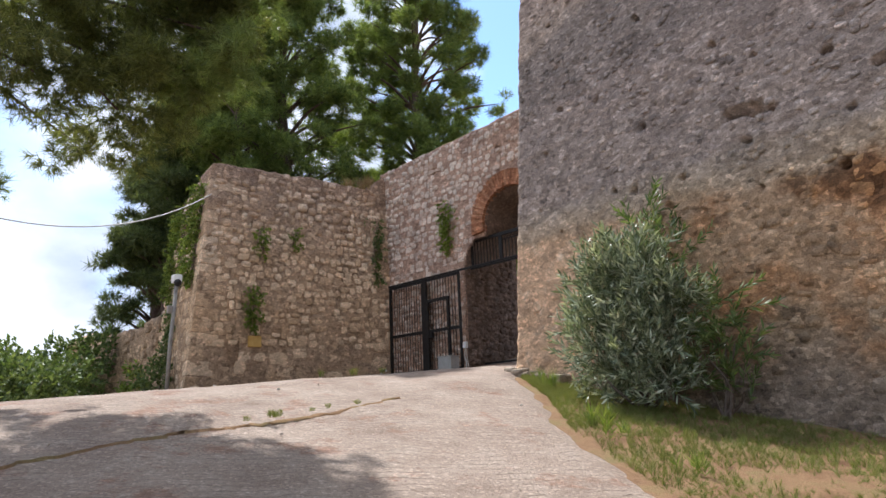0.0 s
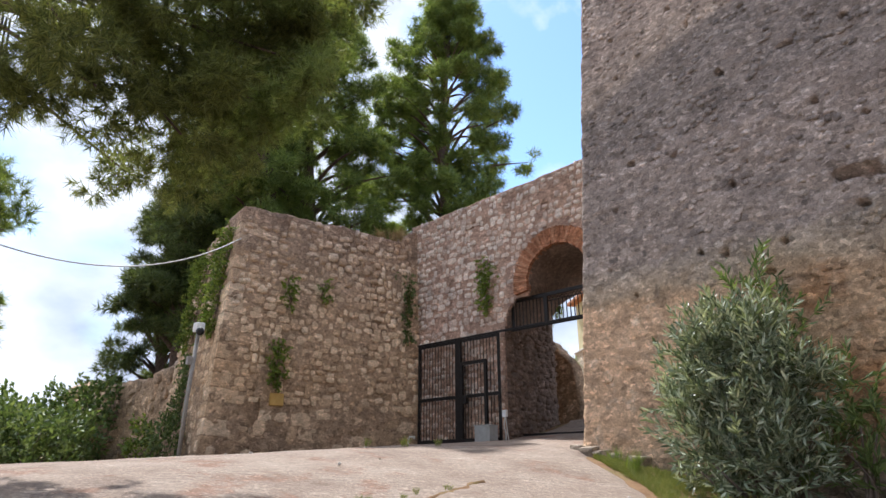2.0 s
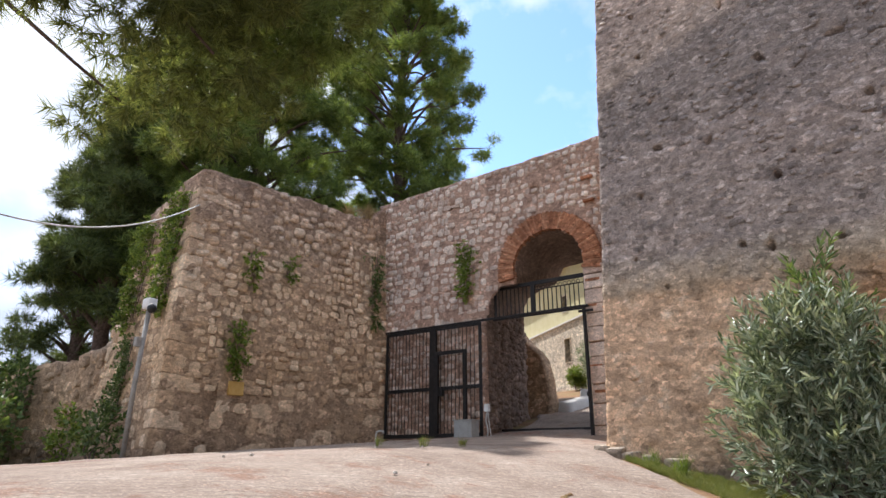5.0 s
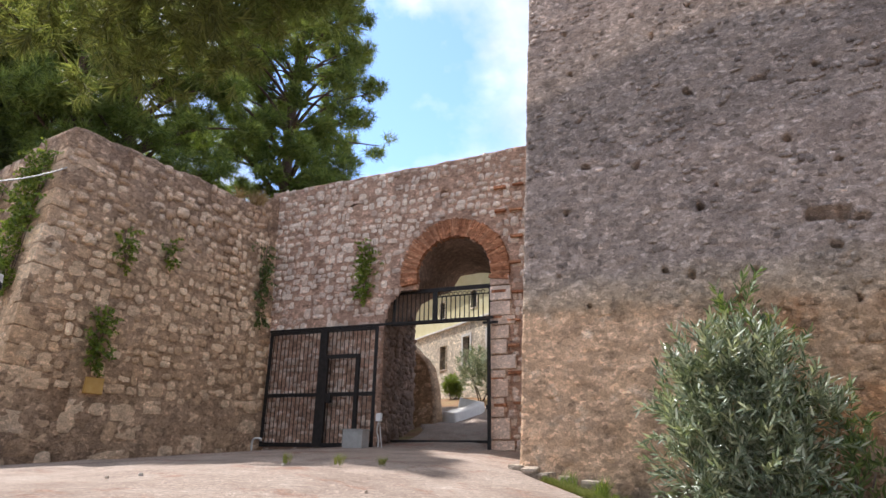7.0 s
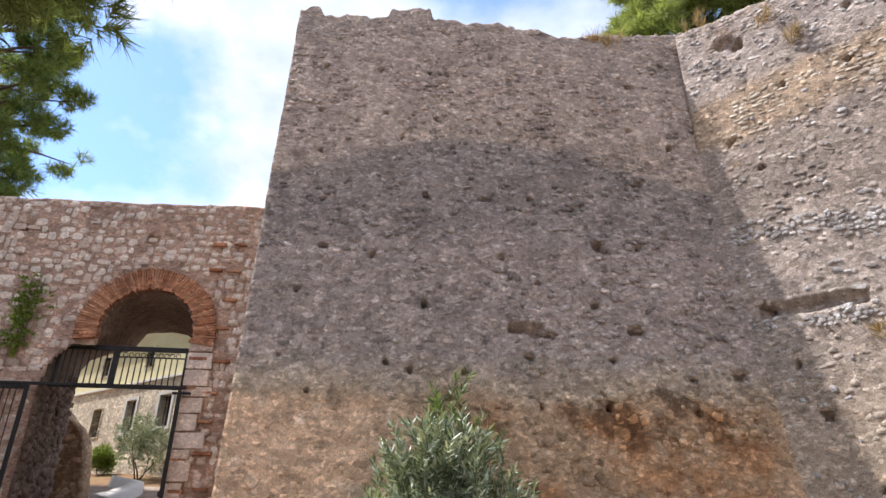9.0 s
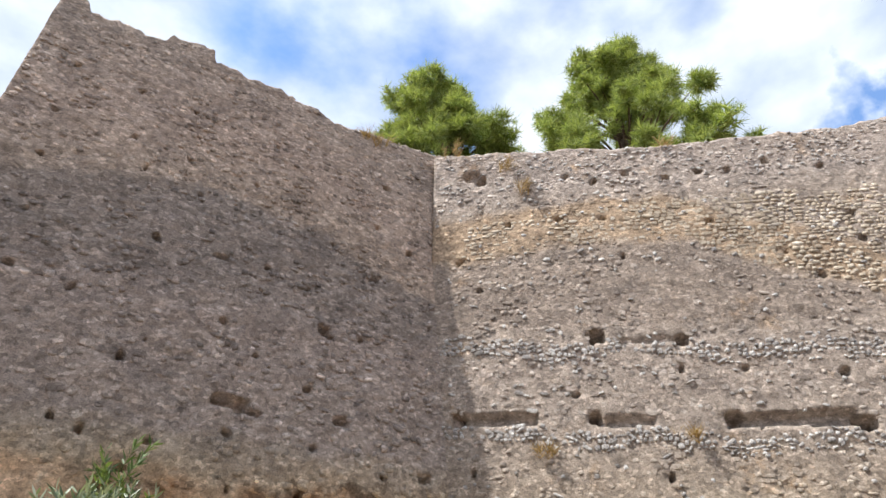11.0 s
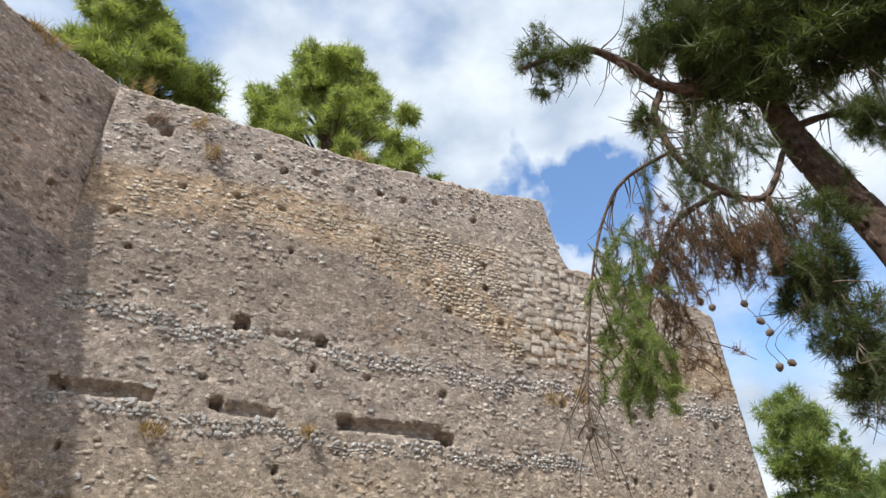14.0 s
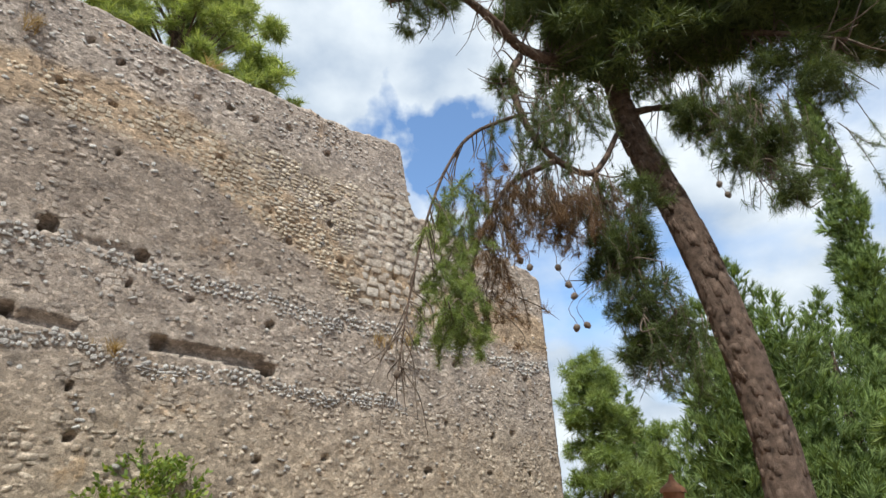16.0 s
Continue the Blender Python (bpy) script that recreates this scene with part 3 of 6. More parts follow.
def build_road():
    right = curve_points([(7, -3), (3, 0.6), (0, 3.0), (-2.7, 5.05), (-4.4, 6.4), (-6.0, 8.1), (-7.55, 9.6), (-8.0, 11.5), (-8.2, 13.2), (-9.33, 13.5), (-9.3, 16.8), (-5.5, 20)], 10)
    left = curve_points([(4, -12), (-6, -10), (-14, -7), (-21, -3.5), (-24, 0.5), (-22, 4.3), (-18.5, 6.0), (-16.35, 7.6), (-15.42, 13.2), (-12.25, 13.5), (-12.6, 16.8), (-16.5, 22)], 10)
    m = 61
    s = np.linspace(0, 1, m)[None, :, None]
    P = np.array(right)[:, None, :] * (1 - s) + np.array(left)[:, None, :] * s
    n = len(P)
    Z = ground_z(P[..., 0], P[..., 1]) + 0.07
    V = np.concatenate([P, Z[..., None]], -1).reshape(-1, 3)
    V[:, 2] += 0.025 * fractal(V, 0.7)
    V[:, :2] += 0.04 * np.stack([fractal(V + 7, 1.9), fractal(V - 5, 2.1)], -1)
    edge = np.concatenate([np.arange(n) * m, np.arange(n) * m + m - 1])
    V[edge, 2] -= 0.09
    i, j = np.meshgrid(np.arange(n - 1), np.arange(m - 1), indexing="ij")
    a = (i * m + j).ravel()
    tagged(new("road", raw_mesh("road", V, np.stack([a, a + 1, a + m + 1, a + m], -1), mats=[ROAD], smooth=True)), "worn pinkish concrete ramp with grooves and cracks", "road", kind="structure")


# ---- rubble masonry ----
class Face:
    """A wall face: u runs along it, v is the height, d stands out from it. side(v) gives the ends of u."""

    def __init__(self, base, normal, side, low, top):
        self.base, self.side, self.low, self.top = base, side, low, top
        self.normal = np.array(normal) / np.linalg.norm(normal)

    def at(self, u, v, d):
        return self.base(u, v) + np.asarray(d)[..., None] * self.normal

    def axes(self, u, v):
        a = self.base(np.array(u + 0.01), np.array(v)) - self.base(np.array(u - 0.01), np.array(v))
        a = a / np.linalg.norm(a)
        up = np.cross(self.normal, a)
        if up[2] < 0:
            a, up = -a, -up
        return a, up


def backing(name, face, res, mat, holes, thick, rough=0.03, cut=None, parent=None, ragged=0.0):
    lo, hi = face.side(np.array(face.low))
    vmax = float(np.max(face.top(np.linspace(0, 1, 40))))
    nu, nv = int((hi - lo) / res) + 1, int((vmax - face.low) / res) + 1
    s, t = np.meshgrid(np.linspace(0, 1, nu), np.linspace(0, 1, nv), indexing="ij")
    top = face.top(s)
    if ragged:
        jag = np.array([noise.noise(Vector((a * (hi - lo) * 1.7, 3.1, face.low))) + 0.6 * noise.noise(Vector((a * (hi - lo) * 6.0, 1.7, 2.0))) for a in s[:, 0]])
        top = top + ragged * jag[:, None]
    v = face.low + (top - face.low) * t
    a, b = face.side(v)
    u = a + (b - a) * s
    P = face.base(u, v).reshape(-1, 3)
    d = rough * (fractal(P, 1.1) + 0.7 * fractal(P, 4.0, 2) + 0.6 * fractal(P * np.array((1, 1, 1.6)), 8.0, 2)).reshape(u.shape)
    for hu, hv, ru, rv, depth in holes:
        inside = (((u - hu) / ru) ** 8 + ((v - hv) / rv) ** 8) < 1
        d = np.where(inside, -depth, d)
    V = face.at(u, v, d).reshape(-1, 3)
    i, j = np.meshgrid(np.arange(nu - 1), np.arange(nv - 1), indexing="ij")
    q = np.stack([i * nv + j, (i + 1) * nv + j, (i + 1) * nv + j + 1, i * nv + j + 1], -1).reshape(-1, 4)
    if cut is not None:
        cu = u.reshape(-1)[q].mean(1)
        cv = v.reshape(-1)[q].mean(1)
        q = q[~cut(cu, cv)]
    ring = np.concatenate([np.arange(nu) * nv, (nu - 1) * nv + np.arange(1, nv), np.arange(nu - 2, -1, -1) * nv + nv - 1, np.arange(nv - 2, 0, -1)])
    back = V[ring] - face.normal * np.array((1, 1, 0)) * thick
    m, off = len(ring), len(V)
    k = np.arange(m)
    q2 = np.stack([ring[k], off + k, off + (k + 1) % m, ring[(k + 1) % m]], -1)
    V = np.concatenate([V, back])
    me = raw_mesh(name, V, np.concatenate([q, q2]), mats=[mat])
    bm = bmesh.new()
    bm.from_mesh(me)
    bm.verts.ensure_lookup_table()
    if cut is None:
        bm.faces.new([bm.verts[off + x] for x in range(m)])
    bmesh.ops.recalc_face_normals(bm, faces=bm.faces)
    bm.to_mesh(me)
    bm.free()
    return new(name, me)


def stone_templates(count=18, sides=8):
    made = []
    r = np.random.default_rng(3)
    for c in range(count):
        an = np.linspace(0, 2 * math.pi, sides, endpoint=False) + r.uniform(-0.2, 0.2, sides)
        p = r.uniform(3.2, 7.0)
        rad = (np.abs(np.cos(an)) ** p + np.abs(np.sin(an)) ** p) ** (-1 / p) * r.uniform(0.84, 1.05, sides)
        ring = np.stack([rad * np.cos(an), rad * np.sin(an)], -1) * 0.5
        tilt = r.uniform(-0.22, 0.22, 2)
        base = np.concatenate([ring, np.full((sides, 1), -0.5)], 1)
        up = ring * r.uniform(0.84, 0.96, (sides, 1))
        top = np.concatenate([up, (0.72 + up @ tilt + r.uniform(-0.08, 0.08, sides))[:, None]], 1)
        V = np.concatenate([base, top, [(0, 0, 0.78)]])
        k = np.arange(sides)
        Q = np.stack([k, (k + 1) % sides, sides + (k + 1) % sides, sides + k], -1)
        T = np.stack([sides + k, sides + (k + 1) % sides, np.full(sides, 2 * sides)], -1)
        made.append((V, Q, T))
    return made


STONES = stone_templates()


def lay_stones(face, size, keep, proud, skip, nearest, parent, mat, label, name="stone", aspect=1.6, seed=1, sizes=None, spin=0.16):
    """Courses of rubble over a face. The stones nearest to a spot become pieces, the rest one mesh."""
    r = np.random.default_rng(seed)
    vmax = float(np.max(face.top(np.linspace(0, 1, 40))))
    rows, v = [], face.low
    while v < vmax:
        grow = sizes(v) if sizes else 1.0
        h = size * grow * r.uniform(0.7, 1.3)
        a, b = (float(x) for x in face.side(np.array(v + h / 2)))
        u = a + r.uniform(0, size)
        while u < b - 0.02:
            w = size * grow * aspect * r.uniform(0.4, 1.0) * (1.6 if r.uniform() < 0.18 else 1.0)
            uu, vv = u + w / 2, v + h / 2 + r.normal() * 0.2 * h
            if uu < b and vv + 0.25 * h < float(face.top(np.array((uu - a) / (b - a)))) and r.uniform() < keep(uu, vv) and not skip(uu, vv, w / 2, h / 2):
                rows.append((uu, vv, w * r.uniform(0.75, 1.05), h * r.uniform(0.6, 1.15), proud * r.uniform(0.4, 1.5), r.normal() * spin, r.integers(len(STONES))))
            u += w
        v += h
    rows = np.array(rows)
    P = face.at(rows[:, 0], rows[:, 1], np.zeros(len(rows)))
    fu, fv = face.axes(*[float(x) for x in rows[len(rows) // 2, :2]])
    B = np.stack([fu, fv, face.normal], -1)
    order = np.argsort(((P - np.array(nearest)) ** 2).sum(1))
    pieces = set(order[:300].tolist())
    data = {}
    loose = []
    for i, (u, v, w, h, pr, turn, k) in enumerate(rows):
        c, s_ = math.cos(turn), math.sin(turn)
        M = B @ np.array([(c, -s_, 0), (s_, c, 0), (0, 0, 1)]) @ np.diag((w, h, pr))
        k = int(k)
        if i in pieces:
            if k not in data:
                data[k] = raw_mesh(name, *STONES[k], mats=[mat])
            ob = new(name, data[k])
            ob.parent = parent
            m4 = Matrix([list(M[x]) + [P[i][x]] for x in range(3)] + [[0, 0, 0, 1]])
            ob.matrix_basis = m4
        else:
            V, Q, T = STONES[k]
            loose.append((V @ M.T + P[i], Q, T))
    if loose:
        ob = new("rubble", raw_mesh("rubble", *join_arrays(loose), mats=[mat]))
        ob.parent = parent
        tagged(ob, label, kind="stuff")
    return rows


def hole_test(holes):
    def skip(u, v, w, h):
        return any(abs(u - a) < ru + w * 0.5 and abs(v - b) < rv + h * 0.5 for a, b, ru, rv, _ in holes)
    return skip


# tower: a tall rubble front that leans back
def tower_base(u, v):
    return np.stack([u + 0 * v, -0.0755 * u + 0.1068 * v + 9.158, v + 0 * u], -1)


TOWER = Face(tower_base, (-0.0755, -1, 0.1068), lambda v: (-7.88 + 0.015 * (v - 2), 1.75 + 0 * v), 0.3,
             lambda s: np.interp(s, (0, 0.02, 0.05, 0.06, 0.22, 0.23, 0.33, 0.34, 0.5, 0.6, 0.66, 0.78, 0.86, 1.0), (14.1, 14.25, 14.2, 13.95, 14.0, 14.35, 14.4, 14.0, 13.95, 13.9, 13.68, 13.72, 13.82, 14.0)))
hr = np.random.default_rng(11)
TOWER_HOLES = [(-2.95, 5.92, 0.30, 0.09, 0.3), (-2.62, 5.80, 0.22, 0.05, 0.2), (-1.40, 7.66, 0.11, 0.10, 0.4), (-4.72, 6.35, 0.07, 0.07, 0.3), (-4.98, 5.15, 0.07, 0.07, 0.3), (-4.55, 4.35, 0.07, 0.06, 0.3),
               (0.0, 12.0, 0.09, 0.07, 0.3), (-0.3, 9.2, 0.08, 0.07, 0.3), (0.55, 10.2, 0.08, 0.07, 0.3), (-0.95, 5.9, 0.16, 0.07, 0.25), (-3.5, 8.7, 0.14, 0.06, 0.2), (0.75, 5.1, 0.12, 0.09, 0.25)]
for row_z in (4.55, 5.3, 6.55, 7.45, 8.6, 9.9, 10.9, 12.1):
    for col_x in np.arange(-7.0, 1.4, 1.35):
        if hr.uniform() < 0.72:
            TOWER_HOLES.append((col_x + hr.normal() * 0.25, row_z + hr.normal() * 0.16, hr.uniform(0.035, 0.062), hr.uniform(0.035, 0.055), 0.28))

# curtain wall: runs away from the tower's inner corner
CU = np.array((0.719, -0.695))


def curtain_base(u, v):
    lean = 0.071 * (v - 6.06)
    return np.stack([1.23 + CU[0] * u + 0.695 * lean, 9.71 + CU[1] * u + 0.719 * lean, v + 0 * u], -1)


CURTAIN = Face(curtain_base, (-0.695, -0.719, 0.071), lambda v: (-0.35 + 0 * v, 17.25 + 0.045 * (v - 6)), -1.2,
               lambda s: np.interp(s, (0, 0.1, 0.3, 0.55, 0.655, 0.665, 0.672, 0.682, 0.695, 0.97, 1.0), (13.62, 13.6, 13.33, 13.45, 13.68, 13.5, 12.7, 11.7, 11.35, 10.9, 10.7)))
CURTAIN_HOLES = [(1.1, 6.26, 0.76, 0.10, 0.18), (0.28, 6.3, 0.12, 0.11, 0.5), (3.5, 6.14, 0.52, 0.09, 0.12), (2.95, 6.24, 0.12, 0.09, 0.45), (6.5, 6.07, 1.15, 0.12, 0.16), (7.75, 5.95, 0.16, 0.13, 0.5), (5.5, 6.15, 0.14, 0.1, 0.4),
                 (3.2, 7.98, 0.17, 0.15, 0.5), (4.25, 7.83, 0.6, 0.055, 0.07), (4.9, 7.8, 0.12, 0.1, 0.35), (0.65, 12.8, 0.2, 0.16, 0.15), (0.9, 12.62, 0.12, 0.13, 0.5)]
for c, zc in zip((3.0, 3.7, 4.5, 5.4, 6.2, 6.9, 7.8, 9.0), (12.55, 12.3, 12.5, 12.25, 12.35, 12.3, 12.5, 12.2)):
    CURTAIN_HOLES.append((c, zc, 0.07, 0.07, 0.35))
for row_z in (3.2, 4.3, 5.2, 7.0, 9.1, 10.0, 11.0):
    for col_x in np.arange(0.8, 16.8, 1.7):
        if hr.uniform() < 0.7:
            CURTAIN_HOLES.append((col_x + hr.normal() * 0.3, row_z + hr.normal() * 0.12, hr.uniform(0.05, 0.075), hr.uniform(0.045, 0.07), 0.28))


# bastion: two battered faces that meet in a corner
def bast_base(u, v):
    return np.stack([-15.46 - 0.045 * (v - 2.48) - 0.155 * (13.25 - u), u + 0 * v, v + 0 * u], -1)


BASTION = Face(bast_base, (1, -0.155, 0.045), lambda v: (6.85 + 0.085 * (v - 1.9), 13.5 + 0 * v), 1.3,
               lambda s: np.interp(s, (0, 0.03, 0.3, 0.6, 0.82, 0.86, 0.93, 1.0), (8.72, 8.78, 8.8, 8.82, 8.78, 8.95, 9.3, 9.6)))


def flank_base(u, v):
    return np.stack([-(u + 0 * v), 6.85 + 0.085 * (v - 1.9) + 0.155 * (u - 16.42), v + 0 * u], -1)


FLANK = Face(flank_base, (-0.155, -1, 0.085), lambda v: (16.42 + 0.034 * (v - 1.9), 20.35 - np.clip(v - 6.0, 0, 9) * 0.28), 1.2,
             lambda s: np.interp(s, (0, 0.3, 0.7, 1.0), (8.72, 8.66, 8.5, 8.35)))


def low_base(u, v):
    return np.stack([-(u + 0 * v), 7.55 - 0.05 * (u - 20) + 0.03 * v, v + 0 * u], -1)


LOW = Face(low_base, (-0.05, -1, 0.03), lambda v: (19.9 + 0 * v, 29.0 + 0 * v), 0.6,
           lambda s: np.interp(s, (0, 0.08, 0.2, 0.5, 0.8, 1), (5.0, 4.7, 4.45, 4.5, 4.3, 4.2)))


# gate wall: flat, with the arched opening
def gate_base(u, v):
    return np.stack([u + 0 * v, 13.25 + 0 * u + 0 * v, v + 0 * u], -1)


GATEWALL = Face(gate_base, (0, -1, 0), lambda v: (-16.0 + 0 * v, -7.3 + 0 * v), 1.9,
                lambda s: np.interp(s, (0, 0.1, 0.5, 0.8, 1), (9.55, 9.55, 9.62, 9.72, 9.78)))


def in_gate(x, z):
    left = np.interp(z, (2, 5.3, 5.7, 6.0, 6.2), (-12.2, -12.14, -12.08, -11.95, -11.75))
    low = (x > left) & (x < -9.36) & (z < 6.22)
    mid = (x > -11.24) & (x < -9.36) & (z < 6.56)
    arch = ((x + 10.30) / 0.95) ** 2 + (np.maximum(z - 6.55, 0) / 0.95) ** 2 < 1
    return low | mid | (arch & (z > 6))


def build_walls():
    tower = tagged(backing("wall_tower", TOWER, 0.05, TOWER_MORTAR, TOWER_HOLES, 4.5, 0.035, None, None, 0.16), "tall weathered rubble tower wall, ochre below and grey above", "wall", kind="structure")
    curtain = tagged(backing("wall_curtain", CURTAIN, 0.07, CURTAIN_MORTAR, CURTAIN_HOLES, 2.0, 0.022, None, None, 0.10), "high sunlit rubble curtain wall with slots and a broken top", "wall", kind="structure")
    bastion = tagged(backing("wall_bastion", BASTION, 0.1, BAST_MORTAR, [(7.45, 7.75, 0.07, 0.06, 0.25)], 1.3, 0.04, None, None, 0.06), "battered beige rubble bastion wall", "wall", kind="structure")
    flank = tagged(backing("wall_flank", FLANK, 0.11, BAST_MORTAR, [(19.7, 5.4, 0.16, 0.09, 0.3)], 1.3, 0.04, None, None, 0.06), "battered side of the bastion, overgrown with creepers", "wall", kind="structure")
    low = tagged(backing("wall_low", LOW, 0.16, TOWER_MORTAR, [], 0.9, 0.06, None, None, 0.12), "low old rubble wall", "wall", kind="structure")
    gate = tagged(backing("wall_gate", GATEWALL, 0.07, GATE_MORTAR, [(-13.3, 8.85, 0.1, 0.08, 0.2), (-10.6, 8.75, 0.1, 0.08, 0.2), (-14.2, 8.9, 0.07, 0.07, 0.2)], 0.5, 0.02, in_gate, None, 0.03), "pale rubble gate wall with red mortar", "wall", kind="structure")
    bm = bmesh.new()
    add_box(bm, (-16.2, 13.62, 1.5), (-12.95, 16.6, 9.35))
    add_box(bm, (-9.22, 13.62, 1.5), (-7.6, 16.6, 9.35))
    add_box(bm, (-12.95, 13.62, 7.75), (-9.22, 16.6, 9.35))
    part("core", bm, GATE_MORTAR, gate)
    bm = bmesh.new()
    for face_pts in ([(-16.75, 7.5), (-15.8, 13.4), (-24, 13.4), (-19.6, 8.0)],):
        lo = [bm.verts.new((x, y, 1.0)) for x, y in face_pts]
        hi = [bm.verts.new((x - 0.25, y + 0.15, 8.25)) for x, y in face_pts]
        bm.faces.new(hi)
        for i in range(4):
            bm.faces.new((lo[i], lo[(i + 1) % 4], hi[(i + 1) % 4], hi[i]))
    bmesh.ops.recalc_face_normals(bm, faces=bm.faces)
    part("fill", bm, EARTH, bastion)
    return tower, curtain, bastion, flank, low, gate


def build_vault():
    """The passage behind the arch, between its outer and inner outlines."""
    arch = [(-10.30 + 0.95 * math.cos(a), 6.55 + 0.95 * math.sin(a)) for a in np.linspace(0, math.pi, 15)]
    near = [(-9.36, 2.0), (-9.36, 4.3)] + arch + [(-11.25, 6.22), (-11.75, 6.22), (-11.97, 6.0), (-12.1, 5.6), (-12.15, 5.2), (-12.2, 2.0)]
    far_arch = [(-10.85 + 1.55 * math.cos(a), 6.3 + 1.3 * math.sin(a)) for a in np.linspace(0, math.pi * 0.62, 15)]
    far = [(-9.25, 2.0), (-9.25, 4.3)] + far_arch + [(-11.7, 7.05), (-12.2, 6.95), (-12.6, 6.8), (-12.8, 6.5), (-12.85, 6.0), (-12.8, 2.0)]
    rows = 24
    V, n = [], len(near)
    for r in range(rows):
        t = r / (rows - 1)
        for a, b in zip(near, far):
            V.append((a[0] * (1 - t) + b[0] * t, 13.22 + 3.4 * t, a[1] * (1 - t) + b[1] * t))
    V = np.array(V)
    V += 0.05 * fractal(V, 2.3)[:, None] * np.array((1, 0, 1)) * (np.repeat(np.arange(rows), n) > 0)[:, None]
    i, j = np.meshgrid(np.arange(rows - 1), np.arange(n - 1), indexing="ij")
    a = (i * n + j).ravel()
    # vault and its rubble carry the painted-in shade of the passage
    ob = new("wall_passage", raw_mesh("wall_passage", V, np.stack([a, a + 1, a + n + 1, a + n], -1), mats=[SHADED_STONE]))
    tagged(ob, "rough vaulted passage behind the gate arch, coloured dark for shade", "wall", kind="structure")
    V = []
    r = np.random.default_rng(5)
    loose = []
    for _ in range(420):
        y, z = r.uniform(13.35, 16.5), r.uniform(2.5, 6.2)
        t = (y - 13.22) / 3.4
        x = (-12.15 - 0.02 * (z < 4)) * (1 - t) - 12.82 * t
        S, Q, T = STONES[r.integers(len(STONES))]
        M = np.array([(0, 0, 1), (1, 0, 0), (0, 1, 0)]) @ np.diag((r.uniform(0.14, 0.34), r.uniform(0.1, 0.2), 0.05))
        loose.append((S @ M.T + (x, y, z), Q, T))
    st = new("rubble", raw_mesh("rubble", *join_arrays(loose), mats=[SHADED_STONE]))
    st.parent = ob
    tagged(st, kind="stuff")

# ---- run: setting ----
build_ground()
build_road()
wall_tower, wall_curtain, wall_bastion, wall_flank, wall_low, wall_gate = build_walls()
build_vault()

# ---- gate, arch and what stands by them ----
GY = 13.04


def build_sliding_gate():
    g = thing("sliding_gate", "black iron sliding gate with wicket door, slid open", "gate", (-13.8, GY, 2.43))
    x0, x1, z0, z1 = -15.37, -12.2, 2.47, 5.33

    def bar(name, lo, hi, label=""):
        return child(part(name, box(lo, hi, 0.008), IRON, None, label), g)

    made = [bar("stile", (x0, GY - 0.03, z0), (x0 + 0.07, GY + 0.03, z1)), bar("stile", (x1 - 0.07, GY - 0.03, z0), (x1, GY + 0.03, z1)),
            bar("rail", (x0, GY - 0.032, z1 - 0.08), (x1, GY + 0.032, z1)), bar("rail", (x0, GY - 0.032, z0), (x1, GY + 0.032, z0 + 0.10)),
            bar("rail", (x0, GY - 0.028, 3.66), (x1, GY + 0.028, 3.75)), bar("stile", (-13.82, GY - 0.05, z0), (-13.62, GY + 0.04, z1), "wide middle post")]
    lock = bar("wicket_frame", (-13.62, GY - 0.05, 4.58), (-12.66, GY + 0.035, 4.67))
    made += [lock, bar("wicket_frame", (-12.74, GY - 0.05, z0 + 0.1), (-12.66, GY + 0.035, 4.58)), bar("wicket_frame", (-13.62, GY - 0.05, z0 + 0.1), (-13.55, GY + 0.035, 4.58))]
    made.append(bar("lock_case", (-13.53, GY - 0.06, 3.5), (-13.40, GY + 0.04, 3.72)))
    x = x0 + 0.12
    first = None
    while x < x1 - 0.1:
        if not -13.84 < x < -13.52:
            if first is None:
                first = part("baluster", box((-0.008, -0.008, 0), (0.008, 0.008, z1 - z0 - 0.12), 0.002), IRON)
                b = first
            else:
                b = new("baluster", first.data)
            b.location = (x, GY, z0 + 0.08)
            made.append(child(b, g))
        x += 0.118
    inv = Matrix.Translation(g.location).inverted()
    for m in made:
        m.matrix_parent_inverse = inv
    rail = part("gate_track", box((-15.4, GY - 0.04, 5.335), (-9.25, GY + 0.03, 5.39), 0.006), IRON)
    tagged(rail, "black steel overhead rail of the sliding gate", "gate rail")
    post = thing("gate_post", "slim black steel stop post beside the gate opening", "post", (-9.36, GY, 2.40))
    p = part("pole", box((-0.035, -0.035, 0), (0.035, 0.035, 2.9), 0.008), IRON)
    child(p, post)
    p = part("catch", box((-0.14, -0.03, 2.82), (0.22, 0.03, 2.87), 0.006), IRON)
    child(p, post)
    p = part("latch", box((-0.06, -0.05, 0.9), (0.0, 0.05, 1.0), 0.006), IRON)
    child(p, post)


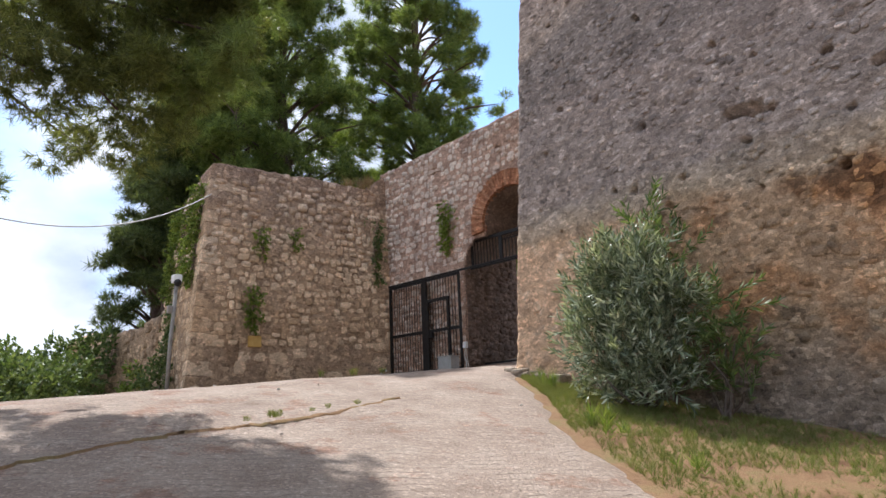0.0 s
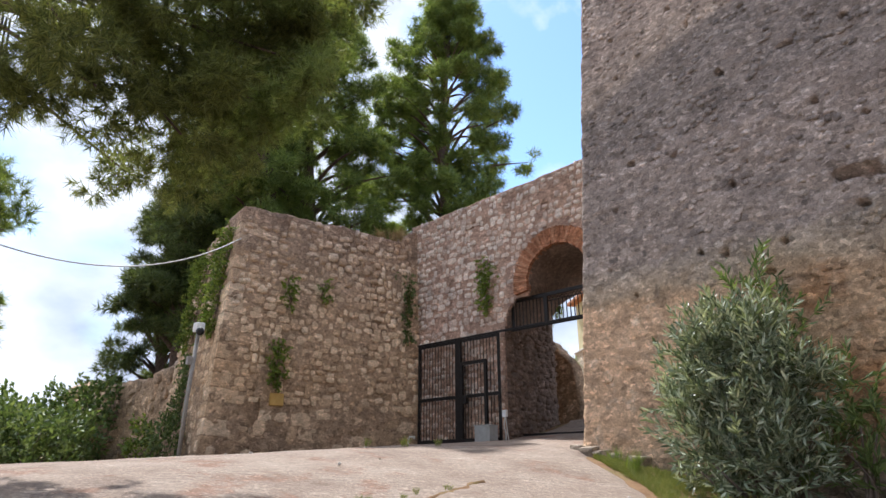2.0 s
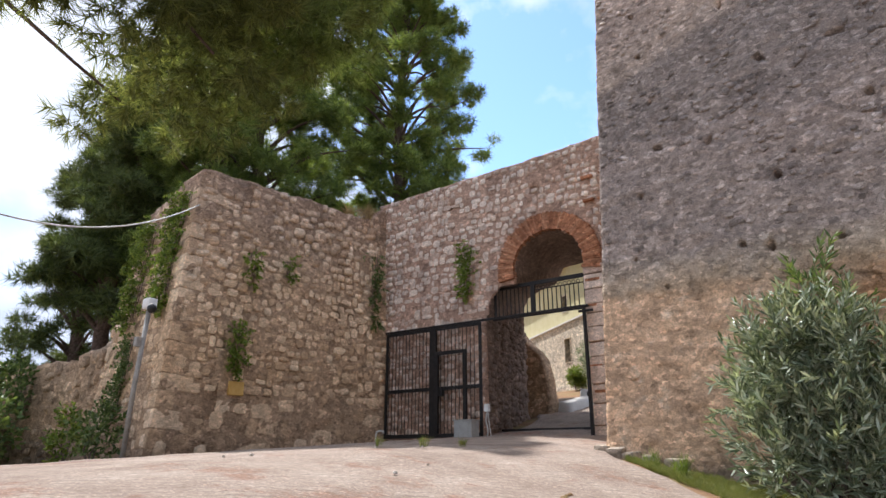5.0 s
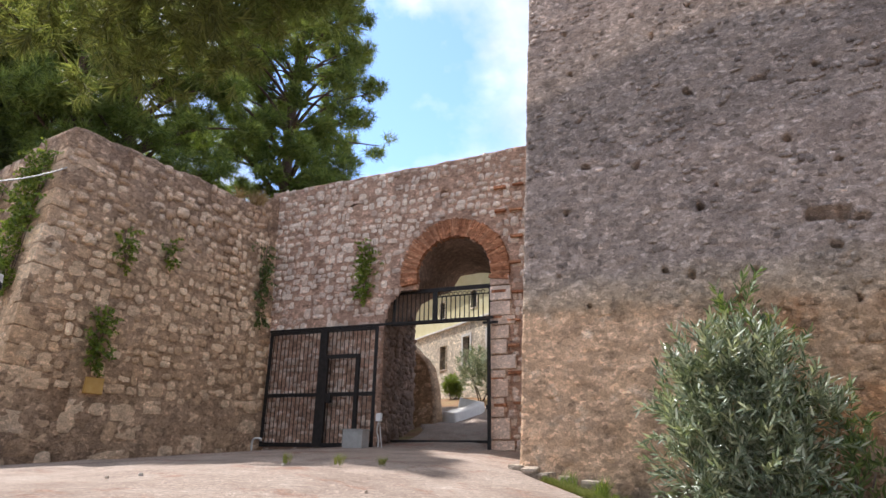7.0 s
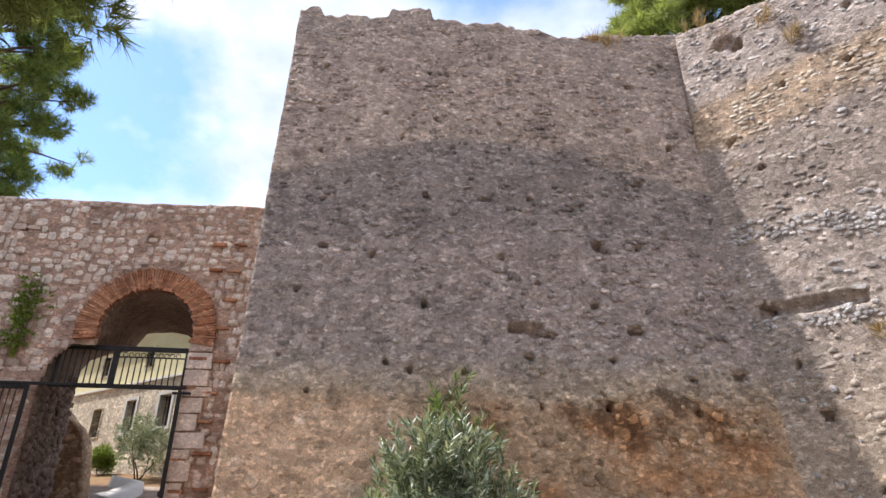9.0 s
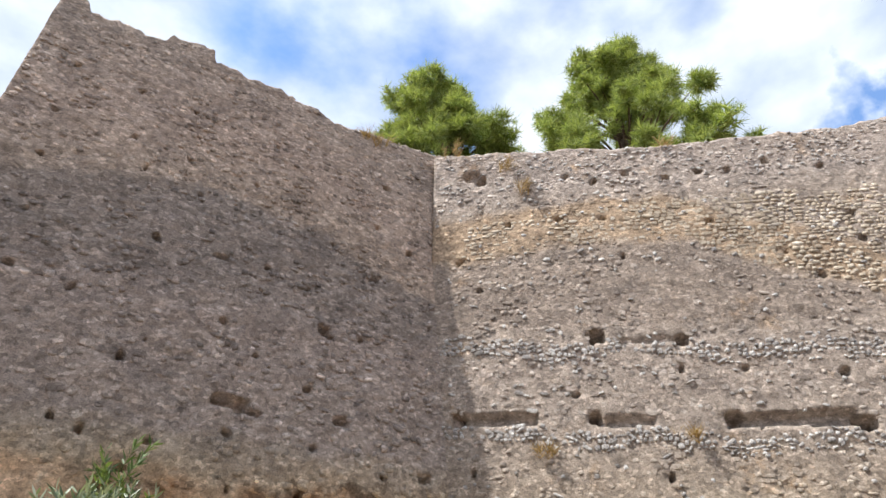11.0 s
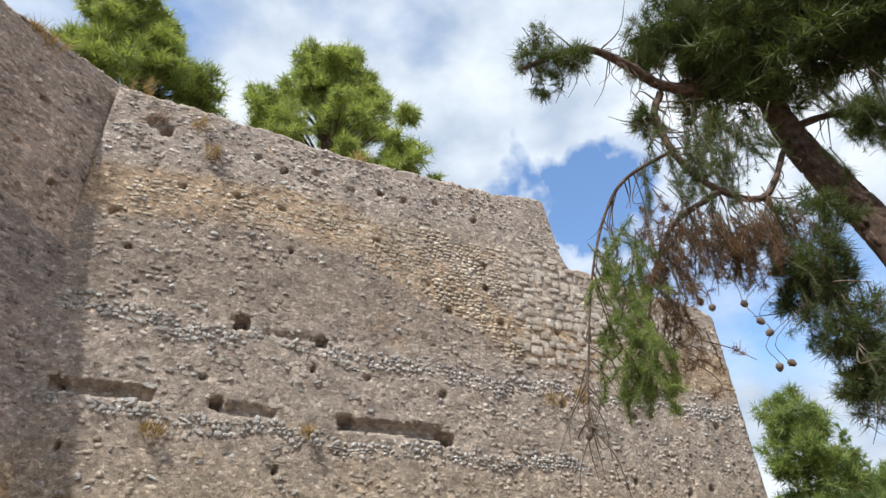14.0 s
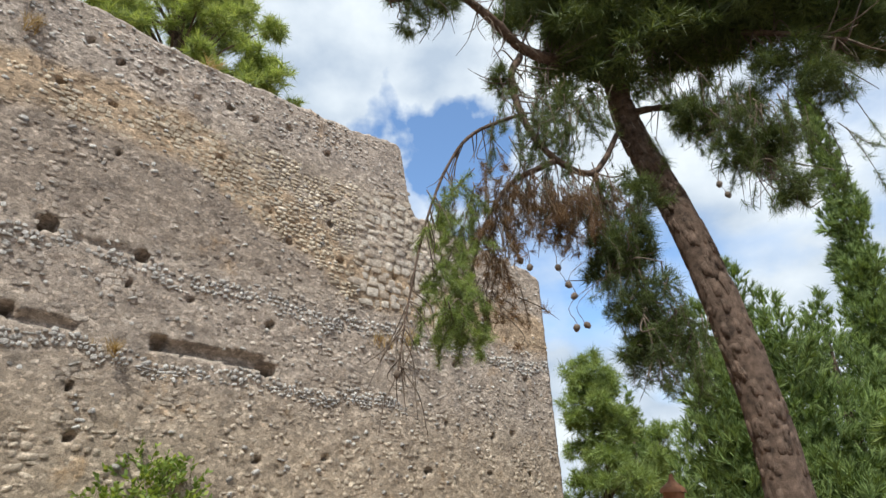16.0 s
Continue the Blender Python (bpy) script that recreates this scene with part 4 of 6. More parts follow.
def build_grille():
    y = 13.42
    g = thing("transom_grille", "black iron bar grille with rings under the arch", "grille", (-10.7, y, 5.40))
    inv = Matrix.Translation(g.location).inverted()
    made = []
    for lo, hi in (((-12.0, 6.18), (-9.38, 6.28)), ((-12.05, 5.39), (-9.38, 5.45)), ((-9.47, 5.45), (-9.39, 6.18)), ((-12.0, 5.45), (-11.94, 6.18)), ((-10.92, 5.45), (-10.80, 6.18))):
        made.append(part("frame_bar", box((lo[0], y - 0.03, lo[1]), (hi[0], y + 0.03, hi[1]), 0.006), IRON))
    x = -11.86
    first = None
    ring = None
    while x < -9.5:
        if not -10.95 < x < -10.76:
            tall = 0.73 if x < -10.76 else 0.60
            if first is None:
                first = part("baluster", box((-0.011, -0.011, 0), (0.011, 0.011, 1.0), 0.003), IRON)
                b = first
            else:
                b = new("baluster", first.data)
            b.location, b.scale = (x, y, 5.45), (1, 1, tall)
            made.append(b)
            if x > -10.76:
                if ring is None:
                    a = np.linspace(0, 2 * math.pi, 15)[:-1]
                    pts = [(0.045 * math.cos(t), 0, 0.045 * math.sin(t)) for t in a] + [(0.045, 0, 0)]
                    ring = tube("ring", pts, 0.009, IRON, None, 6)
                    r = ring
                else:
                    r = new("ring", ring.data)
                r.location = (x, y, 6.10)
                made.append(r)
        x += 0.118
    for z in (6.05,):
        made.append(part("frame_bar", box((-10.8, y - 0.015, z - 0.012), (-9.45, y + 0.015, z + 0.012), 0.003), IRON))
    for m in made:
        child(m, g).matrix_parent_inverse = inv


def build_arch_bricks():
    n, c = 84, (-10.30, 6.55)
    first = None
    r = np.random.default_rng(8)
    for i in range(n):
        a = math.radians(-12 + 204 * (i + 0.5) / n)
        if a > math.radians(176) and i > n - 2:
            continue
        if first is None:
            first = part("brick", box((-0.0225, -0.16, -0.23), (0.0225, 0.03, 0.23), 0.004), BRICK)
            b = first
        else:
            b = new("brick", first.data)
        rad = 1.19 + r.normal() * 0.012
        b.matrix_basis = Matrix.Translation((c[0] + rad * math.cos(a), 13.285 + r.normal() * 0.006, c[1] + rad * math.sin(a))) @ Euler((0, math.pi / 2 - a + r.normal() * 0.02, 0)).to_matrix().to_4x4()
        b.scale = (1, 1, r.uniform(0.92, 1.08))
        child(b, wall_gate)
    # brick courses beside the right springing
    data = None
    for z in np.arange(3.4, 9.2, 0.66):
        for k in range(2):
            x = -9.25 + k * 0.42 + r.uniform(0, 0.2)
            if x > -8.0 or (6.3 < z < 7.6 and x < -8.95):
                continue
            if data is None:
                data = part("brick", box((-0.16, -0.1, -0.03), (0.16, 0.035, 0.03), 0.006), BRICK)
                b = data
            else:
                b = new("brick", data.data)
            b.location = (x, 13.25, z + r.normal() * 0.05)
            b.scale = (r.uniform(0.7, 1.2), 1, r.uniform(0.7, 1.3))
            child(b, wall_gate)
    # dressed stones up the right jamb and round the left edge
    z = 2.45
    while z < 6.4:
        h = r.uniform(0.2, 0.48)
        w = r.uniform(0.3, 0.62)
        s = part("jamb_stone", box((-9.37, 13.16 + r.normal() * 0.008, z), (-9.37 + w, 13.6, z + h - 0.025), 0.022), GATE_STONE)
        child(s, wall_gate)
        z += h


def build_gate_clutter():
    b = thing("motor_box", "grey painted steel gate motor housing on the ground", "box", (-12.47, 12.72, 2.38))
    child(part("cabinet", box((-0.26, -0.17, 0.0), (0.26, 0.17, 0.46), 0.02), GREYBOX), b)
    child(part("lid", box((-0.275, -0.185, 0.46), (0.275, 0.185, 0.49), 0.01), GREYBOX), b)
    child(part("plinth", box((-0.29, -0.2, -0.05), (0.29, 0.2, 0.0), 0.01), CONCRETE_POLE), b)
    k = thing("key_switch", "small pale key switch on a thin bent conduit", "switch", (-12.02, 12.95, 2.4))
    child(tube("conduit", curve_points([(0, 0, -0.05), (0.02, 0, 0.25), (-0.03, 0, 0.45), (0.0, 0.02, 0.7)]), 0.016, CABLE), k)
    child(tube("conduit", curve_points([(0.03, 0, 0.68), (0.06, 0, 0.4), (0.14, -0.02, -0.04)]), 0.012, CABLE), k)
    child(part("case", box((-0.06, -0.04, 0.66), (0.07, 0.05, 0.84), 0.012), WHITE), k)
    p = thing("water_tap", "small pale pipe elbow standing at the wall foot", "pipe", (-15.1, 12.4, 2.36))
    child(tube("pipe", curve_points([(0, 0, -0.05), (0, 0, 0.2), (0.06, 0, 0.28), (0.22, 0, 0.28)]), 0.025, CABLE), p)
    child(tube("outlet", [(0.22, 0, 0.28), (0.24, 0, 0.28), (0.24, 0, 0.22)], 0.03, CABLE), p)
    y = thing("wall_patch", "ochre yellow plaster patch on the bastion stones", "patch", (-16.15, 8.7, 3.6))
    y.matrix_basis = Matrix.Translation((-16.17, 8.7, 3.55)) @ Euler((0, math.radians(-2.5), math.radians(-8.8))).to_matrix().to_4x4()
    child(part("plaster", box((-0.05, -0.2, -0.22), (0.03, 0.18, 0.1), 0.02), YELLOW), y)
    child(part("stone", box((-0.05, -0.1, 0.12), (0.05, 0.13, 0.42), 0.03), BAST_STONE), y)


def build_camera_pole():
    base = (-16.5, 6.45, float(ground_z(-16.5, 6.45)) + 0.02)
    p = thing("security_pole", "galvanised pole carrying a white dome security camera", "pole", base)
    child(tube("pole", [(0, 0, -0.1), (-0.03, 0.03, 1.5), (-0.08, 0.12, 3.15)], (0.05, 0.05, 0.048), GALV, None, 12), p)
    child(part("flange", box((-0.12, -0.12, -0.02), (0.12, 0.12, 0.02), 0.01), GALV), p)
    h = child(part("camera_housing", box((-0.2, 0.0, 3.12), (0.06, 0.22, 3.36), 0.05), WHITE, None, "white camera housing"), p)
    child(part("arm", box((-0.02, 0.03, 3.15), (0.16, 0.15, 3.22), 0.012), WHITE), p)
    bm = bmesh.new()
    bmesh.ops.create_uvsphere(bm, u_segments=16, v_segments=10, radius=0.1, matrix=Matrix.Translation((0.13, 0.06, 3.1)))
    child(part("dome", bm, BLACK, None, "dark dome glass", True), p)
    child(part("junction_box", box((-0.14, -0.08, 2.3), (-0.02, 0.04, 2.5), 0.01), GALV), p)


def cable(name, a, b, sag, r=0.014, mat=None, label="pale sagging overhead cable"):
    a, b = np.array(a), np.array(b)
    t = np.linspace(0, 1, 30)[:, None]
    P = a * (1 - t) + b * t
    P[:, 2] -= 4 * sag * (t * (1 - t))[:, 0]
    ob = tube(name, P, r, mat or CABLE, None, 6)
    return tagged(ob, label, "cable")


def build_utilities():
    x, y = -13.3, 0.72
    z = float(ground_z(x, y))
    p = thing("utility_pole", "pale concrete utility pole with cables running down it", "pole", (x, y, z))
    child(tube("shaft", [(0, 0, -0.2), (0, 0, 9.0)], (0.19, 0.12), CONCRETE_POLE, None, 14), p)
    for k in range(3):
        child(tube("down_lead", curve_points([(0.2, 0.12 + 0.05 * k, 7.5), (0.32 + 0.05 * k, 0.14 + 0.06 * k, 6.3), (0.2, 0.13, 4.2)]), 0.018, BLACK), p)
    cable("overhead_cable", (x, y + 0.15, 5.35), (-16.6, 7.42, 7.75), 0.75)
    # sign post with two boxes
    q = thing("sign_post", "dark leaning timber post with a sign board and a small box", "post", (-12.9, 1.42, float(ground_z(-12.9, 1.42))))
    child(tube("post", [(0, 0, -0.1), (0.0, 0.08, 1.2), (0.06, 0.02, 2.3)], (0.07, 0.06, 0.05), TWIG, None, 9, 0.05), q)
    child(part("small_box", box((-0.05, 0.2, 0.95), (0.08, 0.42, 1.3), 0.02), WHITE, None, "pale square box"), q)
    child(part("box_back", box((-0.12, 0.2, 0.93), (-0.05, 0.48, 1.32), 0.02), BLACK), q)
    child(part("arm", box((-0.02, 0.0, 1.12), (0.02, 0.24, 1.17), 0.005), BLACK), q)
    child(part("board", box((-0.04, -0.75, 0.6), (0.04, -0.08, 1.55), 0.02), BLACK, None, "dark sign board"), q)


# ---- the building behind the gate ----
def build_house():
    P0, d = Vector((-14.5, 25.9, 0)), Vector((0.77, -0.64, 0)).normalized()
    nrm = Vector((-d.y, d.x, 0)) * -1
    if nrm.y > 0:
        nrm = -nrm
    h = new("house")
    h.matrix_basis = Matrix(((d.x, -nrm.x, 0, P0.x), (d.y, -nrm.y, 0, P0.y), (0, 0, 1, 0), (0, 0, 0, 1)))
    tagged(h, "two-storey stone house with a yellow upper floor behind the gate", "house")
    HOUSE_STONE = masonry("house_stone", [(0.0, (0.58, 0.48, 0.35)), (0.5, (0.70, 0.60, 0.46)), (1.0, (0.80, 0.72, 0.60))], [(0, 1.0), (1, 1.0)], 0, 10, 0.5, 0.7, 0.3, 0.6)
    HOUSE_PLASTER = plain("house_plaster", (0.56, 0.50, 0.28), (0.64, 0.58, 0.36), 2.0, 0.95, 0.0, 0.3)
    PALE = plain("pale_limestone", (0.56, 0.53, 0.48), (0.66, 0.63, 0.58), 6.0, 0.9)
    DARKPANE = plain("dark_pane", (0.03, 0.03, 0.035), (0.06, 0.06, 0.065), 4.0, 0.15)
    holes = ((-2.47, -1.87, 6.35, 7.47), (-0.27, 0.35, 6.35, 7.6), (1.78, 2.5, 6.4, 7.6))
    ups = ((0.02, 0.5, 8.95, 9.75), (-3.0, -2.5, 8.95, 9.75))

    def wall_with(name, x0, x1, z0, z1, y0, y1, openings, mat):
        bm = bmesh.new()
        xs = [x0]
        for a, b, lo, hi in sorted(openings):
            add_box(bm, (xs[-1], y0, z0), (a, y1, z1))
            add_box(bm, (a, y0, z0), (b, y1, lo))
            add_box(bm, (a, y0, hi), (b, y1, z1))
            xs.append(b)
        add_box(bm, (xs[-1], y0, z0), (x1, y1, z1))
        return child(part(name, bm, mat), h)

    wall_with("wall", -9, 6.5, 3.5, 8.2, 0.0, 0.6, holes, HOUSE_STONE)
    wall_with("upper_wall", -9, 6.5, 8.3, 11.2, 0.25, 0.7, ups, HOUSE_PLASTER)
    child(part("coping", box((-9, -0.08, 8.2), (6.5, 0.3, 8.3), 0.02), PALE), h)
    child(part("plinth", box((-9, -0.22, 3.5), (6.5, 0.0, 5.25), 0.06), HOUSE_STONE), h)
    child(part("roof", box((-9.3, -0.2, 11.2), (6.8, 6, 11.4), 0.03), BRICK), h)
    child(part("side_wall", box((5.9, 0.7, 3.5), (6.5, 6, 11.2), 0.0), HOUSE_STONE), h)
    for i, (a, b, lo, hi) in enumerate(holes + ups):
        w = child(part("window", box((a - 0.02, 0.42, lo - 0.02), (b + 0.02, 0.5, hi + 0.02), 0.0), DARKPANE, None, "dark recessed window"), h)
        y = 0.25 if i > 2 else 0.0
        fr = 0.12 if i in (1, 2) else 0.05
        bm = bmesh.new()
        for lo3, hi3 in (((a - fr, y - 0.03, lo - fr), (b + fr, y + 0.2, lo)), ((a - fr, y - 0.03, hi), (b + fr, y + 0.2, hi + fr)), ((a - fr, y - 0.03, lo), (a, y + 0.2, hi)), ((b, y - 0.03, lo), (b + fr, y + 0.2, hi))):
            add_box(bm, lo3, hi3)
        child(part("surround", bm, PALE if i in (1, 2) else HOUSE_STONE), w)
        bm = bmesh.new()
        for x in np.linspace(a + 0.1, b - 0.1, 4):
            add_box(bm, (x - 0.012, y + 0.2, lo), (x + 0.012, y + 0.22, hi))
        child(part("window_bars", bm, IRON), w)
    return PALE


def build_inner_wall(pale):
    def base(u, v):
        return np.stack([u + 0 * v, 17.3 - 0.12 * (u + 12.3) + 0 * v, v + 0 * u], -1)
    stub = Face(base, (-0.12, -1, 0), lambda v: (-13.9 + 0 * v, -12.42 - 0.06 * (v - 3)), 2.5, lambda s: np.interp(s, (0, 0.3, 0.75, 0.9, 1.0), (6.0, 5.9, 5.2, 4.9, 4.3)))
    w = backing("wall_stub", stub, 0.09, BAST_MORTAR, [], 0.5, 0.06, None, None, 0.1)
    tagged(w, "ruined rubble wall stub just inside the gate", "wall", kind="structure")
    lay_stones(stub, 0.2, lambda u, v: 0.9, 0.03, hole_test([]), (-12.5, 17.2, 4), w, BAST_STONE, "rubble", seed=31)
    pts = curve_points([(-12.0, 17.6), (-11.75, 18.8), (-11.9, 20.2), (-12.8, 21.2)], 8)
    V = []
    for x, y in pts:
        z = float(ground_z(x, y))
        V += [(x + 0.12, y, z - 0.1), (x + 0.1, y, z + 0.32), (x - 0.25, y, z + 0.38), (x - 0.35, y, z - 0.1)]
    n = len(pts)
    Q = [(4 * i + k, 4 * i + k + 1, 4 * i + k + 5, 4 * i + k + 4) for i in range(n - 1) for k in range(3)] + [(0, 3, 2, 1), (4 * n - 4, 4 * n - 3, 4 * n - 2, 4 * n - 1)]
    k = new("kerb", raw_mesh("kerb", V, Q, mats=[pale]))
    tagged(k, "curved whitewashed kerb beside the inner path", "kerb", kind="structure")


# ---- plants ----
BRUSH_FAR = [needle_brush(20, 0.38, 0.028, 1.3, seed=s) for s in range(3)]
BRUSH_NEAR = [needle_brush(36, 0.13, 0.0045, 1.15, seed=s) for s in range(3)]
BRUSH_MID = [needle_brush(27, 0.20, 0.012, 1.2, seed=s) for s in range(3)]


def pad_points(centre, radii, count, shell=0.55):
    d = rng.normal(size=(count, 3))
    d /= np.linalg.norm(d, axis=1)[:, None]
    r = (shell + (1 - shell) * rng.uniform(size=(count, 1))) ** 1.0
    P = d * r
    lump = np.array([noise.noise(Vector(p) * 2.3 + Vector(centre)) for p in P])
    keep = lump > -0.18
    return (np.array(centre) + P * np.array(radii))[keep], P[keep]


def crown_mesh(pads, brushes, per_volume, mat, up=0.5, droop=0.0, size=(0.75, 1.25), cap=700):
    items = []
    for c, r in pads:
        r = np.array(r) * np.ones(3)
        count = int(min(cap, per_volume * (r[0] * r[1] + r[1] * r[2] + r[0] * r[2]) / 3))
        P, D = pad_points(c, r, max(count, 7))
        dirs = D + rng.normal(size=D.shape) * 0.45 + np.array((0, 0, up - droop))
        which = rng.integers(len(brushes), size=len(P))
        for k, b in enumerate(brushes):
            m = which == k
            if m.any():
                items.append(scatter(b, P[m], aim_turns(dirs[m]), rng.uniform(*size, m.sum())))
    V, Q, T = join_arrays(items)
    return raw_mesh("crown", V, Q, T, mats=[mat])


def pine(label, base, height, lean, envelope, pads_n, pad_r, brushes, density, mat, trunk_r, flat=0.6, limb_from=0.3, seed=0, name="pine_tree", droop=0.0, group=""):
    """A pine: a tapered trunk, limbs that end in needle pads, and gaps between them."""
    r = np.random.default_rng(seed)
    base = np.array(base, float)
    t = thing(name, label, "tree", base, group)
    top = np.array((lean[0], lean[1], height))
    axis = curve_points([(0, 0, -0.3), top * 0.33 + np.append(r.normal(size=2) * 0.25, 0), top * 0.66 + np.append(r.normal(size=2) * 0.3, 0), top], 6)
    tr = np.linspace(trunk_r, trunk_r * 0.18, len(axis))
    child(tube("trunk", axis, tr, BARK, None, 9, 0.05), t)
    pads = []
    for i in range(pads_n):
        f = limb_from + (1 - limb_from) * ((i + r.uniform(0, 1)) / pads_n)
        reach = float(np.interp(f, *envelope)) * r.uniform(0.45, 1.0)
        an = i * 2.4 + r.uniform(-0.6, 0.6)
        k = int(f * (len(axis) - 1))
        root = axis[max(0, k - 1)]
        tip = axis[k] + np.array((math.cos(an) * reach, math.sin(an) * reach, r.uniform(-0.1, 0.5) - droop * reach * 0.3))
        rad = pad_r * r.uniform(0.65, 1.25)
        pads.append((tip, (rad, rad, rad * flat)))
        mid = (root + tip) / 2 + np.array((0, 0, 0.12 * reach))
        child(tube("limb", curve_points([root, mid, tip], 4), np.linspace(max(0.03, tr[k] * 0.5), 0.015, 9), BARK, None, 5), t)
    child(new("crown", crown_mesh(spread(pads, 4, seed), brushes, density, mat, cap=900)), t)
    return t


def conifer(label, base, height, radius, mat, seed, name="cypress_tree", density=260, leafy=None, blobs=70, lean=(0, 0), group="", ragged=0.25):
    """A cypress: short upright sprays over a narrow spindle with a broken outline."""
    r = np.random.default_rng(seed)
    t = thing(name, label, "tree", base, group)
    child(tube("trunk", [(0, 0, -0.3), (lean[0] * 0.5, lean[1] * 0.5, height * 0.5), (lean[0], lean[1], height * 0.93)], (radius * 0.16 + 0.05, radius * 0.1 + 0.03, 0.02), BARK, None, 7), t)
    pads = []
    for i in range(blobs):
        f = 0.06 + 0.94 * (i + r.uniform(0, 1)) / blobs
        reach = radius * math.sin(math.pi * min(1, 0.22 + 0.78 * f)) ** 0.7 * r.uniform(0.55, 1 + ragged)
        an = i * 2.4 + r.uniform(-0.4, 0.4)
        c = (lean[0] * f + math.cos(an) * reach * 0.65, lean[1] * f + math.sin(an) * reach * 0.65, height * f)
        s = max(0.18, reach * r.uniform(0.35, 0.55))
        pads.append((c, (s, s, s * 1.5)))
    child(new("crown", crown_mesh(pads, leafy, density, mat, up=1.2)), t)
    return t


SPRAY = [needle_brush(20, 0.24, 0.026, 0.7, seed=70 + s) for s in range(3)]
LEAFY = [shoot(10, 0.26, 0.10, 0.05, 1.0, s + 5, 0.006) for s in range(2)]
WILLOWY = [shoot(17, 0.46, 0.165, 0.03, 0.7, s + 9, 0.005) for s in range(3)]
CREEPER = [shoot(12, 0.32, 0.085, 0.06, 1.2, s + 19, 0.005) for s in range(2)]


def shrub(name, label, base, pads, brushes, density, mat, stems=5, category="shrub", up=0.6, droop=0.0, size=(0.75, 1.25), cap=900, group=""):
    t = thing(name, label, category, base, group)
    for i in range(stems):
        c, r = pads[i % len(pads)]
        c = np.array(c)
        child(tube("stem", curve_points([(rng.normal() * 0.08, rng.normal() * 0.08, -0.1), c * 0.5 + np.array((rng.normal() * 0.08, rng.normal() * 0.08, 0)), c], 4), np.linspace(0.03, 0.01, 9), TWIG, None, 5), t)
    child(new("leaves", crown_mesh(pads, brushes, density, mat, up, droop, size, cap)), t)
    return t


def build_oleander():
    z = float(ground_z(-4.5, 8.75))
    pads = []
    r = np.random.default_rng(4)
    for i in range(46):
        f = (i + 0.5) / 46
        h = 0.2 + 2.05 * f
        reach = float(np.interp(h, (0.2, 0.7, 1.3, 1.9, 2.3), (0.45, 0.72, 0.82, 0.62, 0.3))) * r.uniform(0.55, 1.12)
        an = i * 2.4
        rad = r.uniform(0.16, 0.32)
        pads.append(((math.cos(an) * reach - 0.12, math.sin(an) * reach * 0.5, h), (rad, rad, rad * 1.25)))
    shrub("oleander_bush", "large grey-green oleander bush growing against the tower foot", (-4.55, 8.66, z), pads, WILLOWY, 330, OLEANDER, 12, "bush", 0.8, 0.0, (0.7, 1.15))
    # shoots by the wall use the darker SHRUB leaf, tower shade in the colour
    pads = [((0.3 * math.cos(a), 0.15 * math.sin(a), 0.35 + 0.16 * k), (0.26, 0.2, 0.28)) for k, a in enumerate(np.linspace(0, 12, 9))]
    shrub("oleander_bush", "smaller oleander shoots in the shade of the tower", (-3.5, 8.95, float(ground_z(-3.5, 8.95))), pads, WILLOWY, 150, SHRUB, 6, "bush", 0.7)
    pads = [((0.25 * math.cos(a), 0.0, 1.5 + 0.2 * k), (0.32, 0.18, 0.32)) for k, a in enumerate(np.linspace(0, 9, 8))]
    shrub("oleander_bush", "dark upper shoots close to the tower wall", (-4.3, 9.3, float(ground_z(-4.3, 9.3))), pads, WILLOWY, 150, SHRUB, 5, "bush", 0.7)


def hang(label, face, u, v, w, h, mat=None, brushes=None, seed=0, count=None, name="wall_plant", out=0.12):
    """A plant that hangs down a wall face from a crack."""
    r = np.random.default_rng(seed)
    P0 = face.at(np.array(u), np.array(v), np.array(0.0))
    t = thing(name, label, "plant", P0)
    n = count or int(150 * w * h + 20)
    f = r.uniform(size=n)
    uu = u + r.normal(size=n) * w * 0.32 * (1 - 0.4 * f)
    vv = v - f * h + r.normal(size=n) * 0.06
    P = face.at(uu, vv, r.uniform(0.02, out, n)) - P0
    dirs = np.tile(face.normal * 0.8, (n, 1)) + r.normal(size=(n, 3)) * 0.5 + np.array((0, 0, -0.6))
    items = []
    br = brushes or CREEPER
    for k, b in enumerate(br):
        m = np.arange(n) % len(br) == k
        items.append(scatter(b, P[m], aim_turns(dirs[m]), r.uniform(0.5, 1.0, m.sum())))
    child(new("leaves", raw_mesh("leaves", *join_arrays(items), mats=[mat or VINE])), t)
    for k in range(3):
        uu = u + (k - 1) * w * 0.2
        pts = [face.at(np.array(uu + 0.05 * math.sin(3 * q + k)), np.array(v - q * h), np.array(0.05)) - P0 for q in np.linspace(0, 0.9, 7)]
        child(tube("stem", pts, 0.008, TWIG, None, 4), t)
    return t


BLADES = [needle_brush(22, 0.34, 0.012, 0.6, seed=40), needle_brush(18, 0.28, 0.014, 0.9, seed=41)]


def tuft(label, at, size, mat, seed, name="grass_tuft", n=6, group=""):
    r = np.random.default_rng(seed)
    P = np.column_stack([r.normal(size=n) * 0.12 * size, r.normal(size=n) * 0.12 * size, np.zeros(n) + 0.08])
    dirs = np.tile((0, 0, 1.0), (n, 1)) + r.normal(size=(n, 3)) * 0.25
    V, Q, T = scatter(BLADES[seed % 2], P, aim_turns(dirs), r.uniform(0.7, 1.2, n) * size)
    ob = new(name, raw_mesh(name, V, Q, T, mats=[mat]))
    ob.location = at
    return tagged(ob, label, "grass", group)


